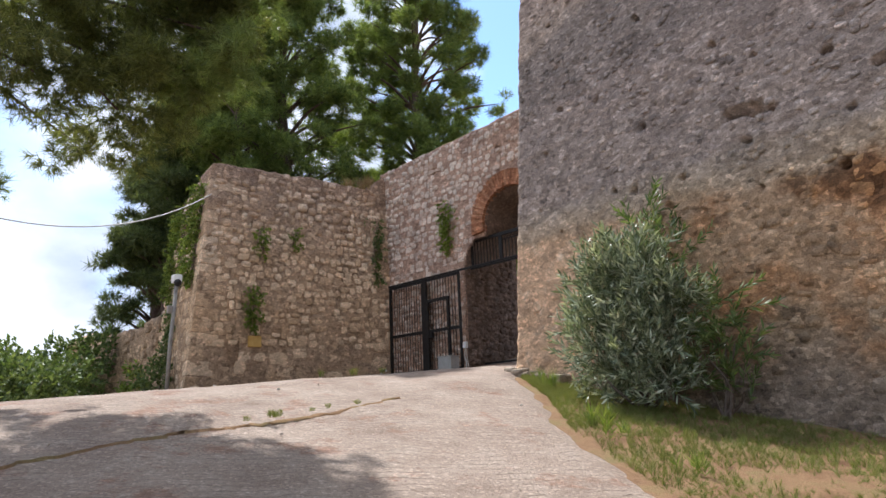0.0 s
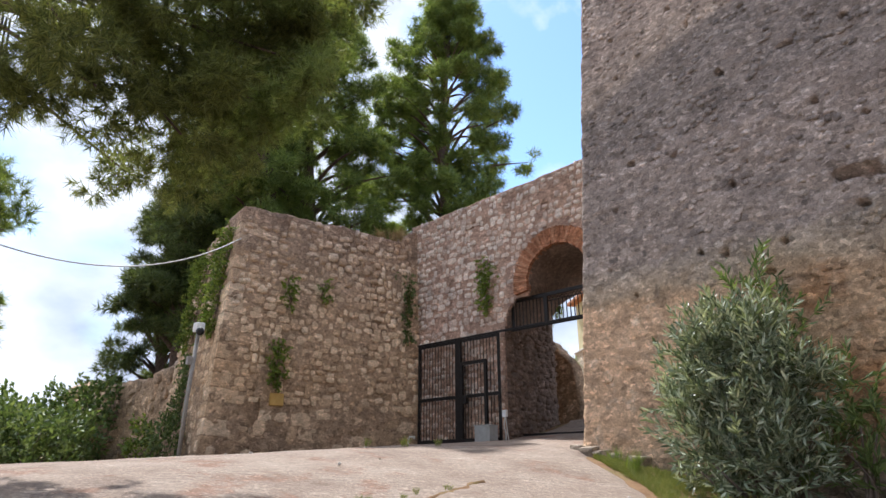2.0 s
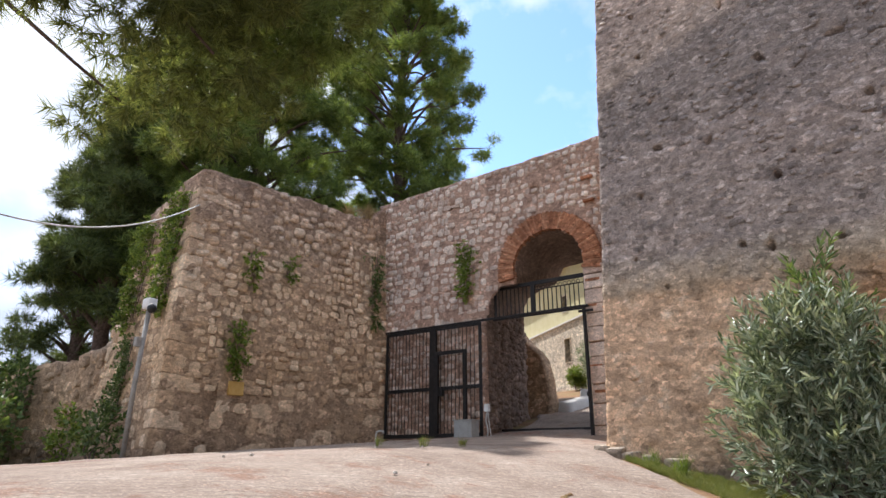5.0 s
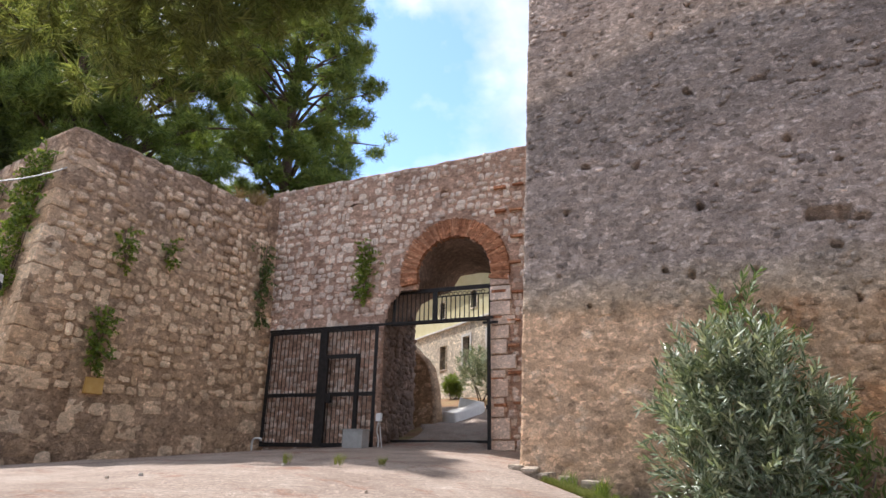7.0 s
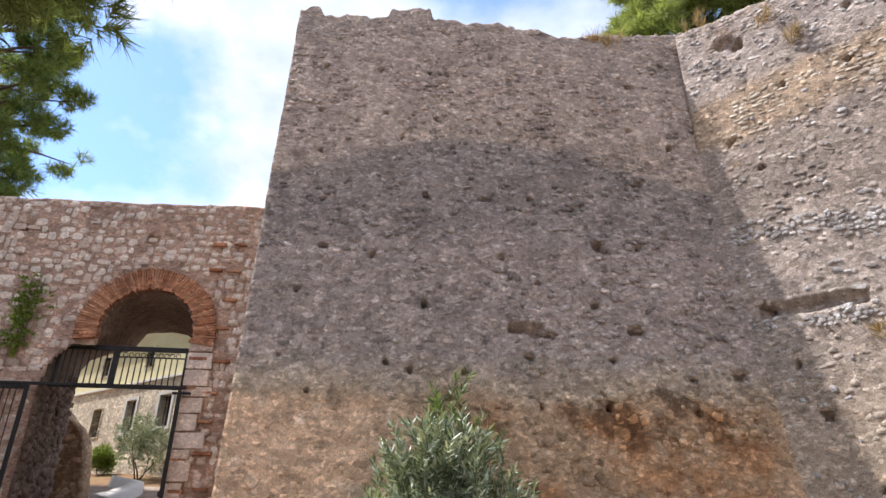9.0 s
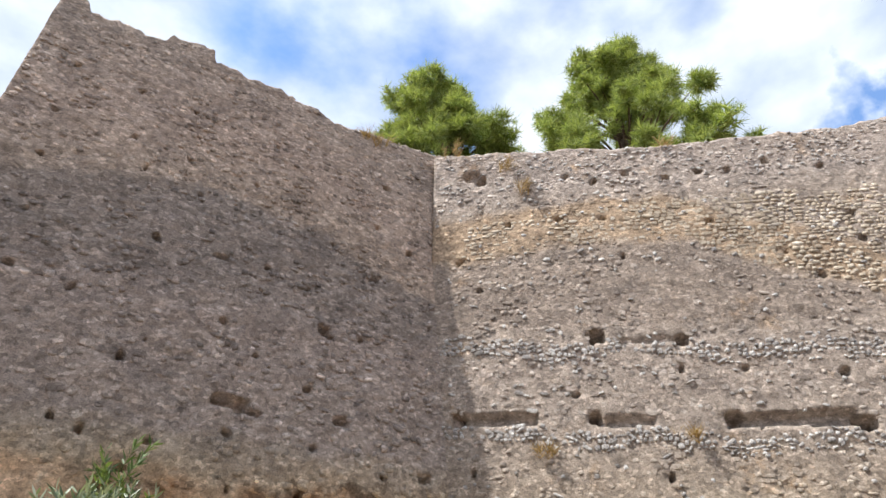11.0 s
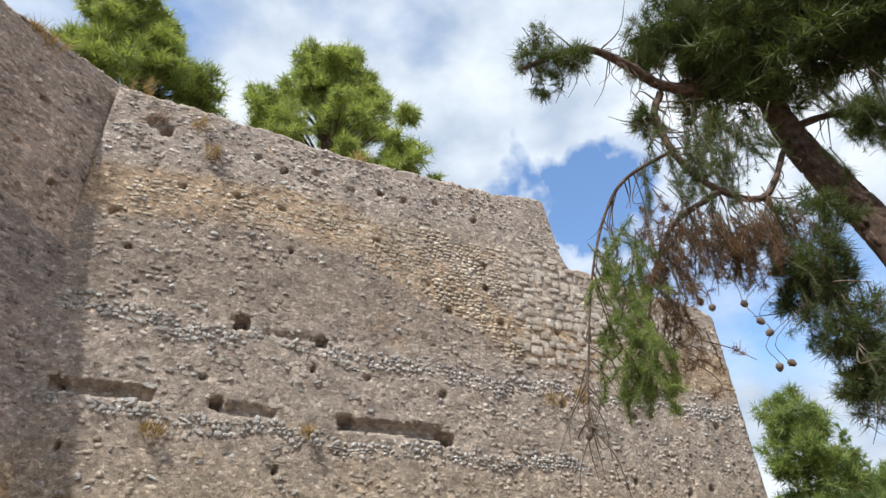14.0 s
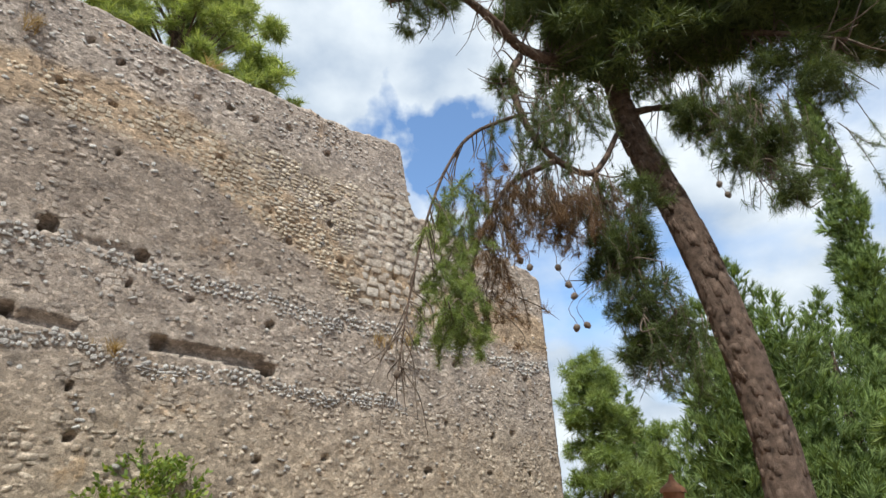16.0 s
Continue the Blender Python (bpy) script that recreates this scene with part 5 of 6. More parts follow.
def build_verge():
    """Thin grass along the foot of the tower, between wall and road."""
    r = np.random.default_rng(9)
    P = []
    for _ in range(17000):
        x = r.uniform(-7.4, 5)
        edge = np.interp(x, (-7.5, -6, -4.4, -2.7, 0, 3), (9.6, 8.3, 6.5, 5.1, 3.0, 0.6))
        y = r.uniform(edge + 0.02, max(edge + 0.08, 9.6 + 0.02 * r.normal()))
        if y > -0.0755 * x + 9.2 or noise.noise(Vector((x * 0.9, y * 0.9, 4))) < -0.38 + 0.5 * r.uniform() - 0.25:
            continue
        P.append((x, y, float(ground_z(x, y)) + 0.01))
    P = np.array(P)
    dirs = np.tile((0, 0, 1.0), (len(P), 1)) + r.normal(size=(len(P), 3)) * 0.3
    items = [scatter(BLADES[k], P[k::2], aim_turns(dirs[k::2]), r.uniform(0.1, 0.36, len(P[k::2]))) for k in (0, 1)]
    ob = new("grass", raw_mesh("grass", *join_arrays(items), mats=[GRASS]))
    tagged(ob, "thin yellow-green verge grass beside the ramp", "grass", kind="stuff")
    for i, (x, y, s) in enumerate(((-4.15, 6.75, 1.0), (-3.7, 6.5, 0.7), (-6.4, 9.2, 0.8), (-2.6, 5.6, 0.6), (-7.0, 9.5, 0.6))):
        tuft("bright green grass tuft on the verge", (x, y, float(ground_z(x, y))), s, VINE, 60 + i, group="verge tufts")
    for i, (x, y) in enumerate(((-9.6, 7.2), (-9.1, 7.5), (-10.2, 6.9))):
        tuft("low green weeds in a crack of the ramp", (x, y, float(ground_z(x, y)) + 0.06), 0.35, GRASS, 70 + i, group="crack weeds", n=9)


def build_wall_plants():
    hang("caper bush hanging from the gate wall", GATEWALL, -12.72, 7.65, 0.55, 1.5, VINE, seed=1, count=110)
    hang("green weed growing on the bastion", BASTION, 8.62, 5.1, 0.5, 1.3, VINE, seed=2, count=90)
    hang("small green weed on the bastion", BASTION, 8.9, 6.8, 0.4, 0.7, VINE, seed=3, count=36)
    hang("small green weed on the bastion", BASTION, 9.9, 6.9, 0.35, 0.5, VINE, seed=13, count=22)
    hang("dark creeper in the corner of bastion and gate wall", BASTION, 12.75, 7.8, 0.45, 2.2, SHRUB, seed=4, count=90)
    hang("bright green creeper over the bastion flank", FLANK, 17.25, 8.2, 0.7, 3.0, VINE, seed=5, count=330, out=0.25)
    hang("bright green creeper over the bastion flank", FLANK, 19.0, 7.9, 0.9, 2.9, VINE, seed=6, count=300, out=0.3)
    hang("creeper low on the bastion flank", FLANK, 18.6, 4.7, 0.6, 1.9, SHRUB, seed=7, count=120)
    for i, (u, v) in enumerate(((2.0, 12.1), (5.6, 13.3), (0.2, 13.6), (1.6, 12.9), (11.5, 7.2), (1.9, 5.5), (10.6, 7.0), (4.6, 5.7))):
        P = CURTAIN.at(np.array(u), np.array(v), np.array(0.03))
        tuft("dry straw-coloured tuft rooted in the curtain wall", tuple(P), 1.1, STRAW, 80 + i, "dry_tuft", 8, "dry wall tufts")
    for i, (x, y, z) in enumerate(((-15.95, 12.3, 8.8), (-16.1, 11.9, 8.8), (-15.9, 12.7, 8.95), (-0.7, 10.75, 13.5), (-0.2, 10.7, 13.4))):
        tuft("dry yellow grass on the wall top", (x, y, z), 1.2, STRAW, 90 + i, "dry_tuft", 10, "dry wall tufts")


def build_hedge():
    spots = ((-21.5, 4.6, 1.5, 1.7), (-23.6, 3.6, 1.8, 2.1), (-26, 5.3, 2.0, 2.6), (-26.5, 2.6, 2.0, 2.2), (-29.5, 3.8, 2.2, 2.8), (-24.2, 6.1, 1.4, 2.9), (-30, 0.8, 2.2, 2.6))
    for i, (x, y, rr, h) in enumerate(spots):
        r = np.random.default_rng(50 + i)
        pads = [((math.cos(a) * rr * 0.6, math.sin(a) * rr * 0.6, h * r.uniform(0.25, 0.8)), (rr * 0.45, rr * 0.45, h * 0.28)) for a in np.linspace(0, 11, 11)]
        shrub("hedge_shrub", "leafy green shrub along the road", (x, y, float(ground_z(x, y))), pads, LEAFY, 120, SHRUB, 4, "shrub", 0.5, 0, (1.0, 1.8), 200, "roadside shrubs")
    pads = [((0.1 * math.cos(a), 0.1 * math.sin(a), 0.3 + 0.13 * k), (0.3, 0.25, 0.25)) for k, a in enumerate(np.linspace(0, 9, 6))]
    shrub("wall_foot_weed", "dusty green weeds at the foot of the bastion", (-17.9, 6.55, float(ground_z(-17.9, 6.55))), pads, LEAFY, 300, SHRUB, 3)
    shrub("wall_foot_weed", "dusty green weeds at the foot of the bastion", (-19.3, 6.6, float(ground_z(-19.3, 6.6))), pads, LEAFY, 300, VINE, 3)
    t = thing("round_turret", "far round masonry turret with a low domed top", "turret", (-30.5, 9.2, 1.5))
    a = np.linspace(0, 2 * math.pi, 25)[:-1]
    prof = ((1.5, 0.0), (1.5, 3.0), (1.65, 3.05), (1.65, 3.2), (1.35, 3.5), (0.8, 3.75), (0.05, 3.85))
    V = [(r * math.cos(q), r * math.sin(q), z) for r, z in prof for q in a]
    n = len(a)
    Q = [(i * n + k, i * n + (k + 1) % n, (i + 1) * n + (k + 1) % n, (i + 1) * n + k) for i in range(len(prof) - 1) for k in range(n)]
    child(new("drum", raw_mesh("drum", V, Q, mats=[BAST_MORTAR])), t)


def build_pines_left():
    gz = lambda x, y: float(ground_z(x, y))
    env = ((0.0, 0.35, 0.55, 0.8, 1.0), (2.5, 4.6, 4.4, 3.0, 0.8))
    pine("tall bright green pine behind the gate wall", (-21.0, 19.4, 3.0), 23.0, (0.9, 0.3), env, 130, 1.0, BRUSH_FAR, 230, NEEDLE, 0.42, 0.62, 0.22, 1)
    pine("tall pine behind the bastion with a dark trunk", (-22.4, 13.4, 3.0), 20.0, (0.5, 0.2), ((0.0, 0.3, 0.6, 1.0), (2.5, 4.0, 3.8, 0.8)), 100, 1.1, BRUSH_FAR, 200, NEEDLE, 0.40, 0.6, 0.2, 2)
    # both NEEDLE_DARK pines here have their shade coloured into the needles
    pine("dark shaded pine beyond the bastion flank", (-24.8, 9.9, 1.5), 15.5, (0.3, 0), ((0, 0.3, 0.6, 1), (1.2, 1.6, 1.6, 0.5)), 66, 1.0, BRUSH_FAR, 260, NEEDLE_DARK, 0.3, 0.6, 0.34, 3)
    pine("pine behind the low wall", (-27.5, 12.8, 1.8), 19.0, (0.3, 0), ((0, 0.3, 0.6, 1), (2.4, 3.2, 2.8, 0.6)), 64, 1.25, BRUSH_FAR, 150, NEEDLE, 0.3, 0.6, 0.36, 4)
    pine("dark pine near the flank of the bastion", (-22.0, 11.0, 2.0), 17.0, (0.2, 0), ((0, 0.3, 0.6, 1), (1.9, 2.5, 2.2, 0.6)), 56, 1.05, BRUSH_FAR, 200, NEEDLE, 0.3, 0.6, 0.36, 7)
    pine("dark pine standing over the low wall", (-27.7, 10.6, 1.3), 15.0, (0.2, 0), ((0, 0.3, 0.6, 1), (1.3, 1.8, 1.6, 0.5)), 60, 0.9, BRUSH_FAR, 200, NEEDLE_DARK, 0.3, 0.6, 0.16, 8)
    # feathery tree at the road's far side
    pine("feathery roadside pine sapling", (-14.6, 0.85, gz(-14.6, 0.85)), 5.8, (0.1, 0), ((0, 0.4, 1), (1.1, 1.45, 0.6)), 40, 0.6, BRUSH_MID, 300, NEEDLE, 0.1, 0.9, 0.14, 5)


def build_near_canopy():
    """A big roadside pine whose boughs hang over the ramp."""
    base = np.array((-13.2, -2.6, float(ground_z(-13.2, -2.6))))
    t = thing("overhanging_pine", "big dark pine whose boughs hang over the ramp", "tree", base)
    axis = curve_points([(0, 0, -0.3), (0.2, 0.3, 4), (0.5, 0.9, 8), (0.8, 1.2, 12)], 6)
    child(tube("trunk", axis, np.linspace(0.42, 0.2, len(axis)), BARK, None, 10, 0.05), t)
    r = np.random.default_rng(17)
    dark, sunny = [], []
    ends = []
    sweep = np.array((0.0, 0.3, 0.62, 1.0))
    for i in range(116):
        f = ((i * 0.6180339) % 1.0)
        low = float(np.interp(f, (0, 0.15, 0.3, 0.6, 0.8, 1.0), (5.8, 5.5, 5.9, 5.45, 6.1, 7.3)))
        c = np.array((np.interp(f, sweep, (-8.2, -8.8, -9.0, -8.4)), np.interp(f, sweep, (0.4, 1.7, 3.0, 4.2)), low + (9.8 - low) * r.uniform(0, 1) ** 1.3))
        c += np.array((r.normal() * 0.5 + 0.12 * (c[2] - low), r.normal() * 0.25, 0))
        rad = r.uniform(0.42, 0.72)
        # upper and far-end pads mostly take the sunlit needle colour, others the shaded
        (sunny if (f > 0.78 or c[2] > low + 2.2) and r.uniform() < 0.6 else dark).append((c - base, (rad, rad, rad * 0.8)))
        ends.append(c - base)
    for k in range(0, 116, 4):
        root = axis[9 + k % 8]
        mid = (root + ends[k]) / 2 + np.array((0, 0, 0.8))
        child(tube("limb", curve_points([root, mid, ends[k]], 5), np.linspace(0.065, 0.015, 11), BARK, None, 6), t)
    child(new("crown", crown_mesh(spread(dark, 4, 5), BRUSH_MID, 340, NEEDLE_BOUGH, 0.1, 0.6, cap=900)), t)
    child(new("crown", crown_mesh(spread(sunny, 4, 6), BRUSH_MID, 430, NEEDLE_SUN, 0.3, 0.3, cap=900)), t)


BOUGHS = {
    "a": [(-0.33, -1.93, 7.1), (-0.51, -1.41, 7.26), (-0.74, -0.91, 7.29), (-1.02, -0.56, 7.48), (-1.32, -0.17, 7.55), (-1.58, 0.41, 7.24)],
    "b": [(-0.73, -0.85, 7.22), (-0.82, -0.73, 6.85), (-0.83, -0.84, 6.27), (-0.86, -1.07, 5.84), (-0.72, -1.45, 5.74), (-0.31, -1.85, 6.48)],
    "c": [(-0.83, -0.76, 6.38), (-0.91, -0.31, 6.12), (-1.02, -0.06, 5.67), (-1.14, 0.12, 5.03), (-1.25, 0.25, 4.23), (-1.26, 0.31, 3.73)],
    "d": [(-0.34, -1.97, 6.7), (-0.59, -2.41, 6.54), (-0.86, -2.77, 6.04), (-1.1, -3.01, 5.32)],
    "e": [(-0.72, -1.45, 5.77), (-0.74, -1.53, 5.15), (-0.78, -1.69, 4.58), (-0.79, -1.73, 3.97)],
    "f": [(-0.86, -1.07, 5.8), (-0.92, -0.63, 5.52), (-1.01, -0.35, 4.96), (-1.02, -0.18, 4.25)],
    "g": [(-0.42, -1.9, 7.42), (-0.65, -2.55, 7.47), (-0.99, -3.22, 7.08), (-1.32, -3.73, 6.63)],
}
PADS = [(-0.44, -1.95, 8.1, 0.55), (-0.57, -2.61, 7.8, 0.6), (-0.78, -3.26, 7.5, 0.6), (-1.13, -3.8, 7.1, 0.5), (-1.19, -4.04, 6.8, 0.4), (-0.69, -1.26, 7.9, 0.4), (-1.43, 0.05, 7.36, 0.35),
        (-0.81, -0.53, 6.87, 0.2), (-0.67, -1.16, 6.65, 0.22), (-0.68, -2.63, 6.38, 0.4), (-0.95, -2.95, 5.84, 0.36), (-1.08, -2.98, 5.27, 0.24), (-0.75, -1.6, 4.86, 0.38), (-0.8, -1.77, 4.26, 0.36),
        (-0.76, -1.63, 3.9, 0.22), (-1.1, -3.4, 6.52, 0.38), (-0.35, -1.5, 7.6, 0.4), (-0.8, -1.0, 7.75, 0.35), (-0.3, -2.3, 7.3, 0.4), (-0.75, -1.75, 5.4, 0.3), (-0.9, -1.5, 7.2, 0.3)]


def build_right_pine():
    base = np.array((-0.05, -2.95, float(ground_z(-0.05, -2.95))))
    t = thing("leaning_pine", "leaning pine with flaky red-grey bark, hanging twigs and cones", "tree", base)
    axis = curve_points([(-0.05, -2.95, base[2] - 0.2), (-0.08, -2.88, 1.5), (-0.11, -2.81, 2.87), (-0.18, -2.72, 3.71), (-0.22, -2.54, 4.65), (-0.25, -2.34, 5.46), (-0.26, -2.05, 6.32), (-0.32, -1.91, 6.95), (-0.42, -1.91, 7.75), (-0.53, -1.93, 9.4)], 5) - base
    child(tube("trunk", axis, np.interp(np.linspace(0, 1, len(axis)), (0, 0.3, 0.62, 0.8, 1), (0.21, 0.175, 0.145, 0.115, 0.04)), BARK, None, 16, 0.05, "flaky red-grey bark"), t)
    r = np.random.default_rng(2)
    # bark plates
    plates = []
    for i in range(520):
        k = r.integers(2, len(axis) - 12)
        an = r.uniform(0, 6.28)
        rad = float(np.interp(k / (len(axis) - 1), (0, 0.3, 0.62, 0.8, 1), (0.21, 0.175, 0.145, 0.115, 0.04)))
        d = axis[k + 1] - axis[k]
        d /= np.linalg.norm(d)
        a = np.cross(d, (1, 0, 0.2))
        a /= np.linalg.norm(a)
        out = a * math.cos(an) + np.cross(d, a) * math.sin(an)
        side = np.cross(d, out)
        V, Q, T = STONES[i % len(STONES)]
        M = np.stack([side * r.uniform(0.04, 0.08), d * r.uniform(0.08, 0.2), out * 0.008], -1)
        plates.append((V @ M.T + axis[k] + d * r.uniform(0, 0.1) + out * rad * 0.99, Q, T))
    child(tagged(new("flaking_bark", raw_mesh("flaking_bark", *join_arrays(plates), mats=[BARK])), "flaking bark plates", kind="stuff"), t)
    widths = {"a": (0.085, 0.02), "b": (0.042, 0.026), "c": (0.02, 0.005), "d": (0.04, 0.01), "e": (0.025, 0.006), "f": (0.03, 0.006), "g": (0.06, 0.015)}
    lines = []
    for k, pts in BOUGHS.items():
        P = curve_points(np.array(pts) - base, 8)
        lines.append(P)
        child(tube("limb", P, np.linspace(*widths[k], len(P)), BARK, None, 8, 0.06), t)
    limb_pts = np.concatenate(lines + [axis[25:]])
    twigs = []
    for x, y, z, rad in PADS:
        c = np.array((x, y, z)) - base
        for _ in range(9):
            tip = c + r.normal(size=3) * rad * 0.6
            near = limb_pts[np.argsort(((limb_pts - tip) ** 2).sum(1))[r.integers(6)]]
            mid = (near + tip) / 2 + r.normal(size=3) * 0.05 + np.array((0, 0, -0.04))
            twigs.append(tube_arrays(curve_points([near, mid, tip], 4), np.linspace(0.011, 0.003, 9), 4))
    for _ in range(300):
        k = r.integers(len(lines))
        p = lines[k][r.integers(3, len(lines[k]))]
        q = p + np.array((r.normal() * 0.10, r.normal() * 0.14, -r.uniform(0.15, 0.5)))
        twigs.append(tube_arrays(curve_points([p, (p + q) / 2 + r.normal(size=3) * 0.05, q], 4), np.linspace(0.007, 0.002, 9), 4))
    child(tagged(new("dead_twig", raw_mesh("dead_twig", *join_arrays(twigs), mats=[TWIG])), "bare hanging twigs", kind="stuff"), t)

    def pads_of(rows):
        return [(np.array(p[:3]) - base, (p[3], p[3], p[3] * 0.85)) for p in rows]
    # crown and drooping sprays in NEEDLE_DARK have their shade in the colour
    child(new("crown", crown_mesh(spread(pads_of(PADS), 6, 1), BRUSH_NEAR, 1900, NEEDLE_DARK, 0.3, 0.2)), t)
    def sprays(name, line, count, reach, length, mat, label, bare=0.0):
        """Thin twigs that hang from a line in the crown, with needle tufts along them."""
        L = curve_points(np.array(line) - base, 10)
        tufts, aims, wood = [], [], []
        for _ in range(count):
            p = L[r.integers(len(L))] + r.normal(size=3) * np.array(reach)
            q = p + np.array((r.normal() * 0.10, r.normal() * 0.12, -length * r.uniform(0.35, 1.1)))
            bend = curve_points([p + np.array((0.0, r.normal() * 0.06, 0.08)), (p + q) / 2 + r.normal(size=3) * 0.04, q], 6)
            wood.append(tube_arrays(bend, np.linspace(0.006, 0.002, len(bend)), 4))
            for k in range(2, len(bend)):
                if r.uniform() > bare:
                    tufts.append(bend[k])
                    aims.append(bend[k] - bend[k - 1] + r.normal(size=3) * 0.025)
        P, D = np.array(tufts), np.array(aims)
        items = [scatter(b, P[k::3], aim_turns(D[k::3]), r.uniform(0.45, 0.85, len(P[k::3]))) for k, b in enumerate(BRUSH_NEAR)]
        child(tagged(new(name, raw_mesh(name, *join_arrays(items), mats=[mat])), label), t)
        child(tagged(new("dead_twig", raw_mesh("dead_twig", *join_arrays(wood), mats=[TWIG])), "thin hanging twigs", kind="stuff"), t)
    # sunlit column of sprays: its brightness is in the needle colour
    sprays("crown", [(-1.0, -0.12, 5.45), (-1.05, -0.1, 4.9), (-1.1, -0.13, 4.45), (-1.12, -0.18, 4.1)], 78, (0.09, 0.11, 0.08), 0.26, NEEDLE_SUN, "needles coloured bright as if sunlit")
    sprays("crown", [(-1.0, -0.35, 5.3), (-0.9, -0.7, 5.5), (-0.86, -1.1, 5.35), (-0.78, -1.4, 5.5)], 120, (0.12, 0.16, 0.13), 0.5, NEEDLE_BROWN, "browned dead needles", 0.45)
    sprays("crown", [(-1.02, -0.4, 5.0), (-0.95, -0.55, 4.7), (-1.0, -0.42, 4.3)], 40, (0.1, 0.1, 0.1), 0.35, NEEDLE_BROWN, "browned dead needles", 0.55)
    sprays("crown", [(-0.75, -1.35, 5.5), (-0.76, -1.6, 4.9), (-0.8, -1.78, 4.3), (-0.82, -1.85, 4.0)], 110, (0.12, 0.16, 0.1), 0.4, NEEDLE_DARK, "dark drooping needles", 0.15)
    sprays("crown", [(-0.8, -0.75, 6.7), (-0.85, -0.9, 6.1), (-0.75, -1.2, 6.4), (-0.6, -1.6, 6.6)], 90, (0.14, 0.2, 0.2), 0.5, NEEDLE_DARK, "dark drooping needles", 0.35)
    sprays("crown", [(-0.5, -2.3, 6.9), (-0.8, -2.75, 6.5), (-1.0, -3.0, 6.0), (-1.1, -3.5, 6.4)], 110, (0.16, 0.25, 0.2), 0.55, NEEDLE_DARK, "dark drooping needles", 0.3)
    high = [((-0.2 + r.normal() * 0.9 - base[0], -2.9 + r.normal() * 0.9 - base[1], 8.6 + r.uniform(0, 1.8) - base[2]), (0.7, 0.7, 0.5)) for _ in range(26)]
    high += [((x - base[0], y - base[1], z - base[2]), (0.5, 0.5, 0.4)) for x, y, z in zip(np.linspace(-0.3, -1.25, 22) + r.normal(size=22) * 0.15, np.linspace(-1.1, -4.2, 22) + r.normal(size=22) * 0.15, np.linspace(7.9, 7.3, 22) + r.normal(size=22) * 0.25)]
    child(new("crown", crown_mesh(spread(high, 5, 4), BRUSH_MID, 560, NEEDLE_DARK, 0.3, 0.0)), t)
    # cones
    prof = ((0.0, 0.0), (0.018, 0.006), (0.026, 0.022), (0.024, 0.042), (0.014, 0.06), (0.0, 0.07))
    V, Q = [], []
    for i, (rr, z) in enumerate(prof):
        for k in range(10):
            bump = 1 + (0.18 if (k + i) % 2 else -0.05)
            V.append((rr * bump * math.cos(k * 0.628), rr * bump * math.sin(k * 0.628), -z))
    for i in range(len(prof) - 1):
        Q += [(i * 10 + k, i * 10 + (k + 1) % 10, (i + 1) * 10 + (k + 1) % 10, (i + 1) * 10 + k) for k in range(10)]
    me = raw_mesh("cone", V, Q, mats=[TWIG])
    for c in ((-0.97, -1.12, 4.42), (-0.96, -1.05, 4.53), (-0.97, -1.1, 4.16), (-0.98, -1.16, 4.16), (-0.92, -0.68, 4.8), (-0.93, -0.76, 4.72), (-0.78, -2.59, 5.42), (-1.26, 0.31, 3.75), (-0.78, -2.55, 5.54), (-0.85, -1.0, 4.74)):
        o = new("cone", me)
        o.location = np.array(c) - base
        o.rotation_euler = (r.normal() * 0.4, r.normal() * 0.4, r.uniform(0, 6))
        o.scale = (1.0, 1.0, 1.0)
        child(o, t)
        child(tube("cone_stalk", curve_points([np.array(c) - base, np.array(c) - base + (0.02, 0.02, 0.2), limb_pts[np.argmin(((limb_pts - (np.array(c) - base) - (0, 0, 0.5)) ** 2).sum(1))]], 4), 0.003, TWIG, None, 4), t)


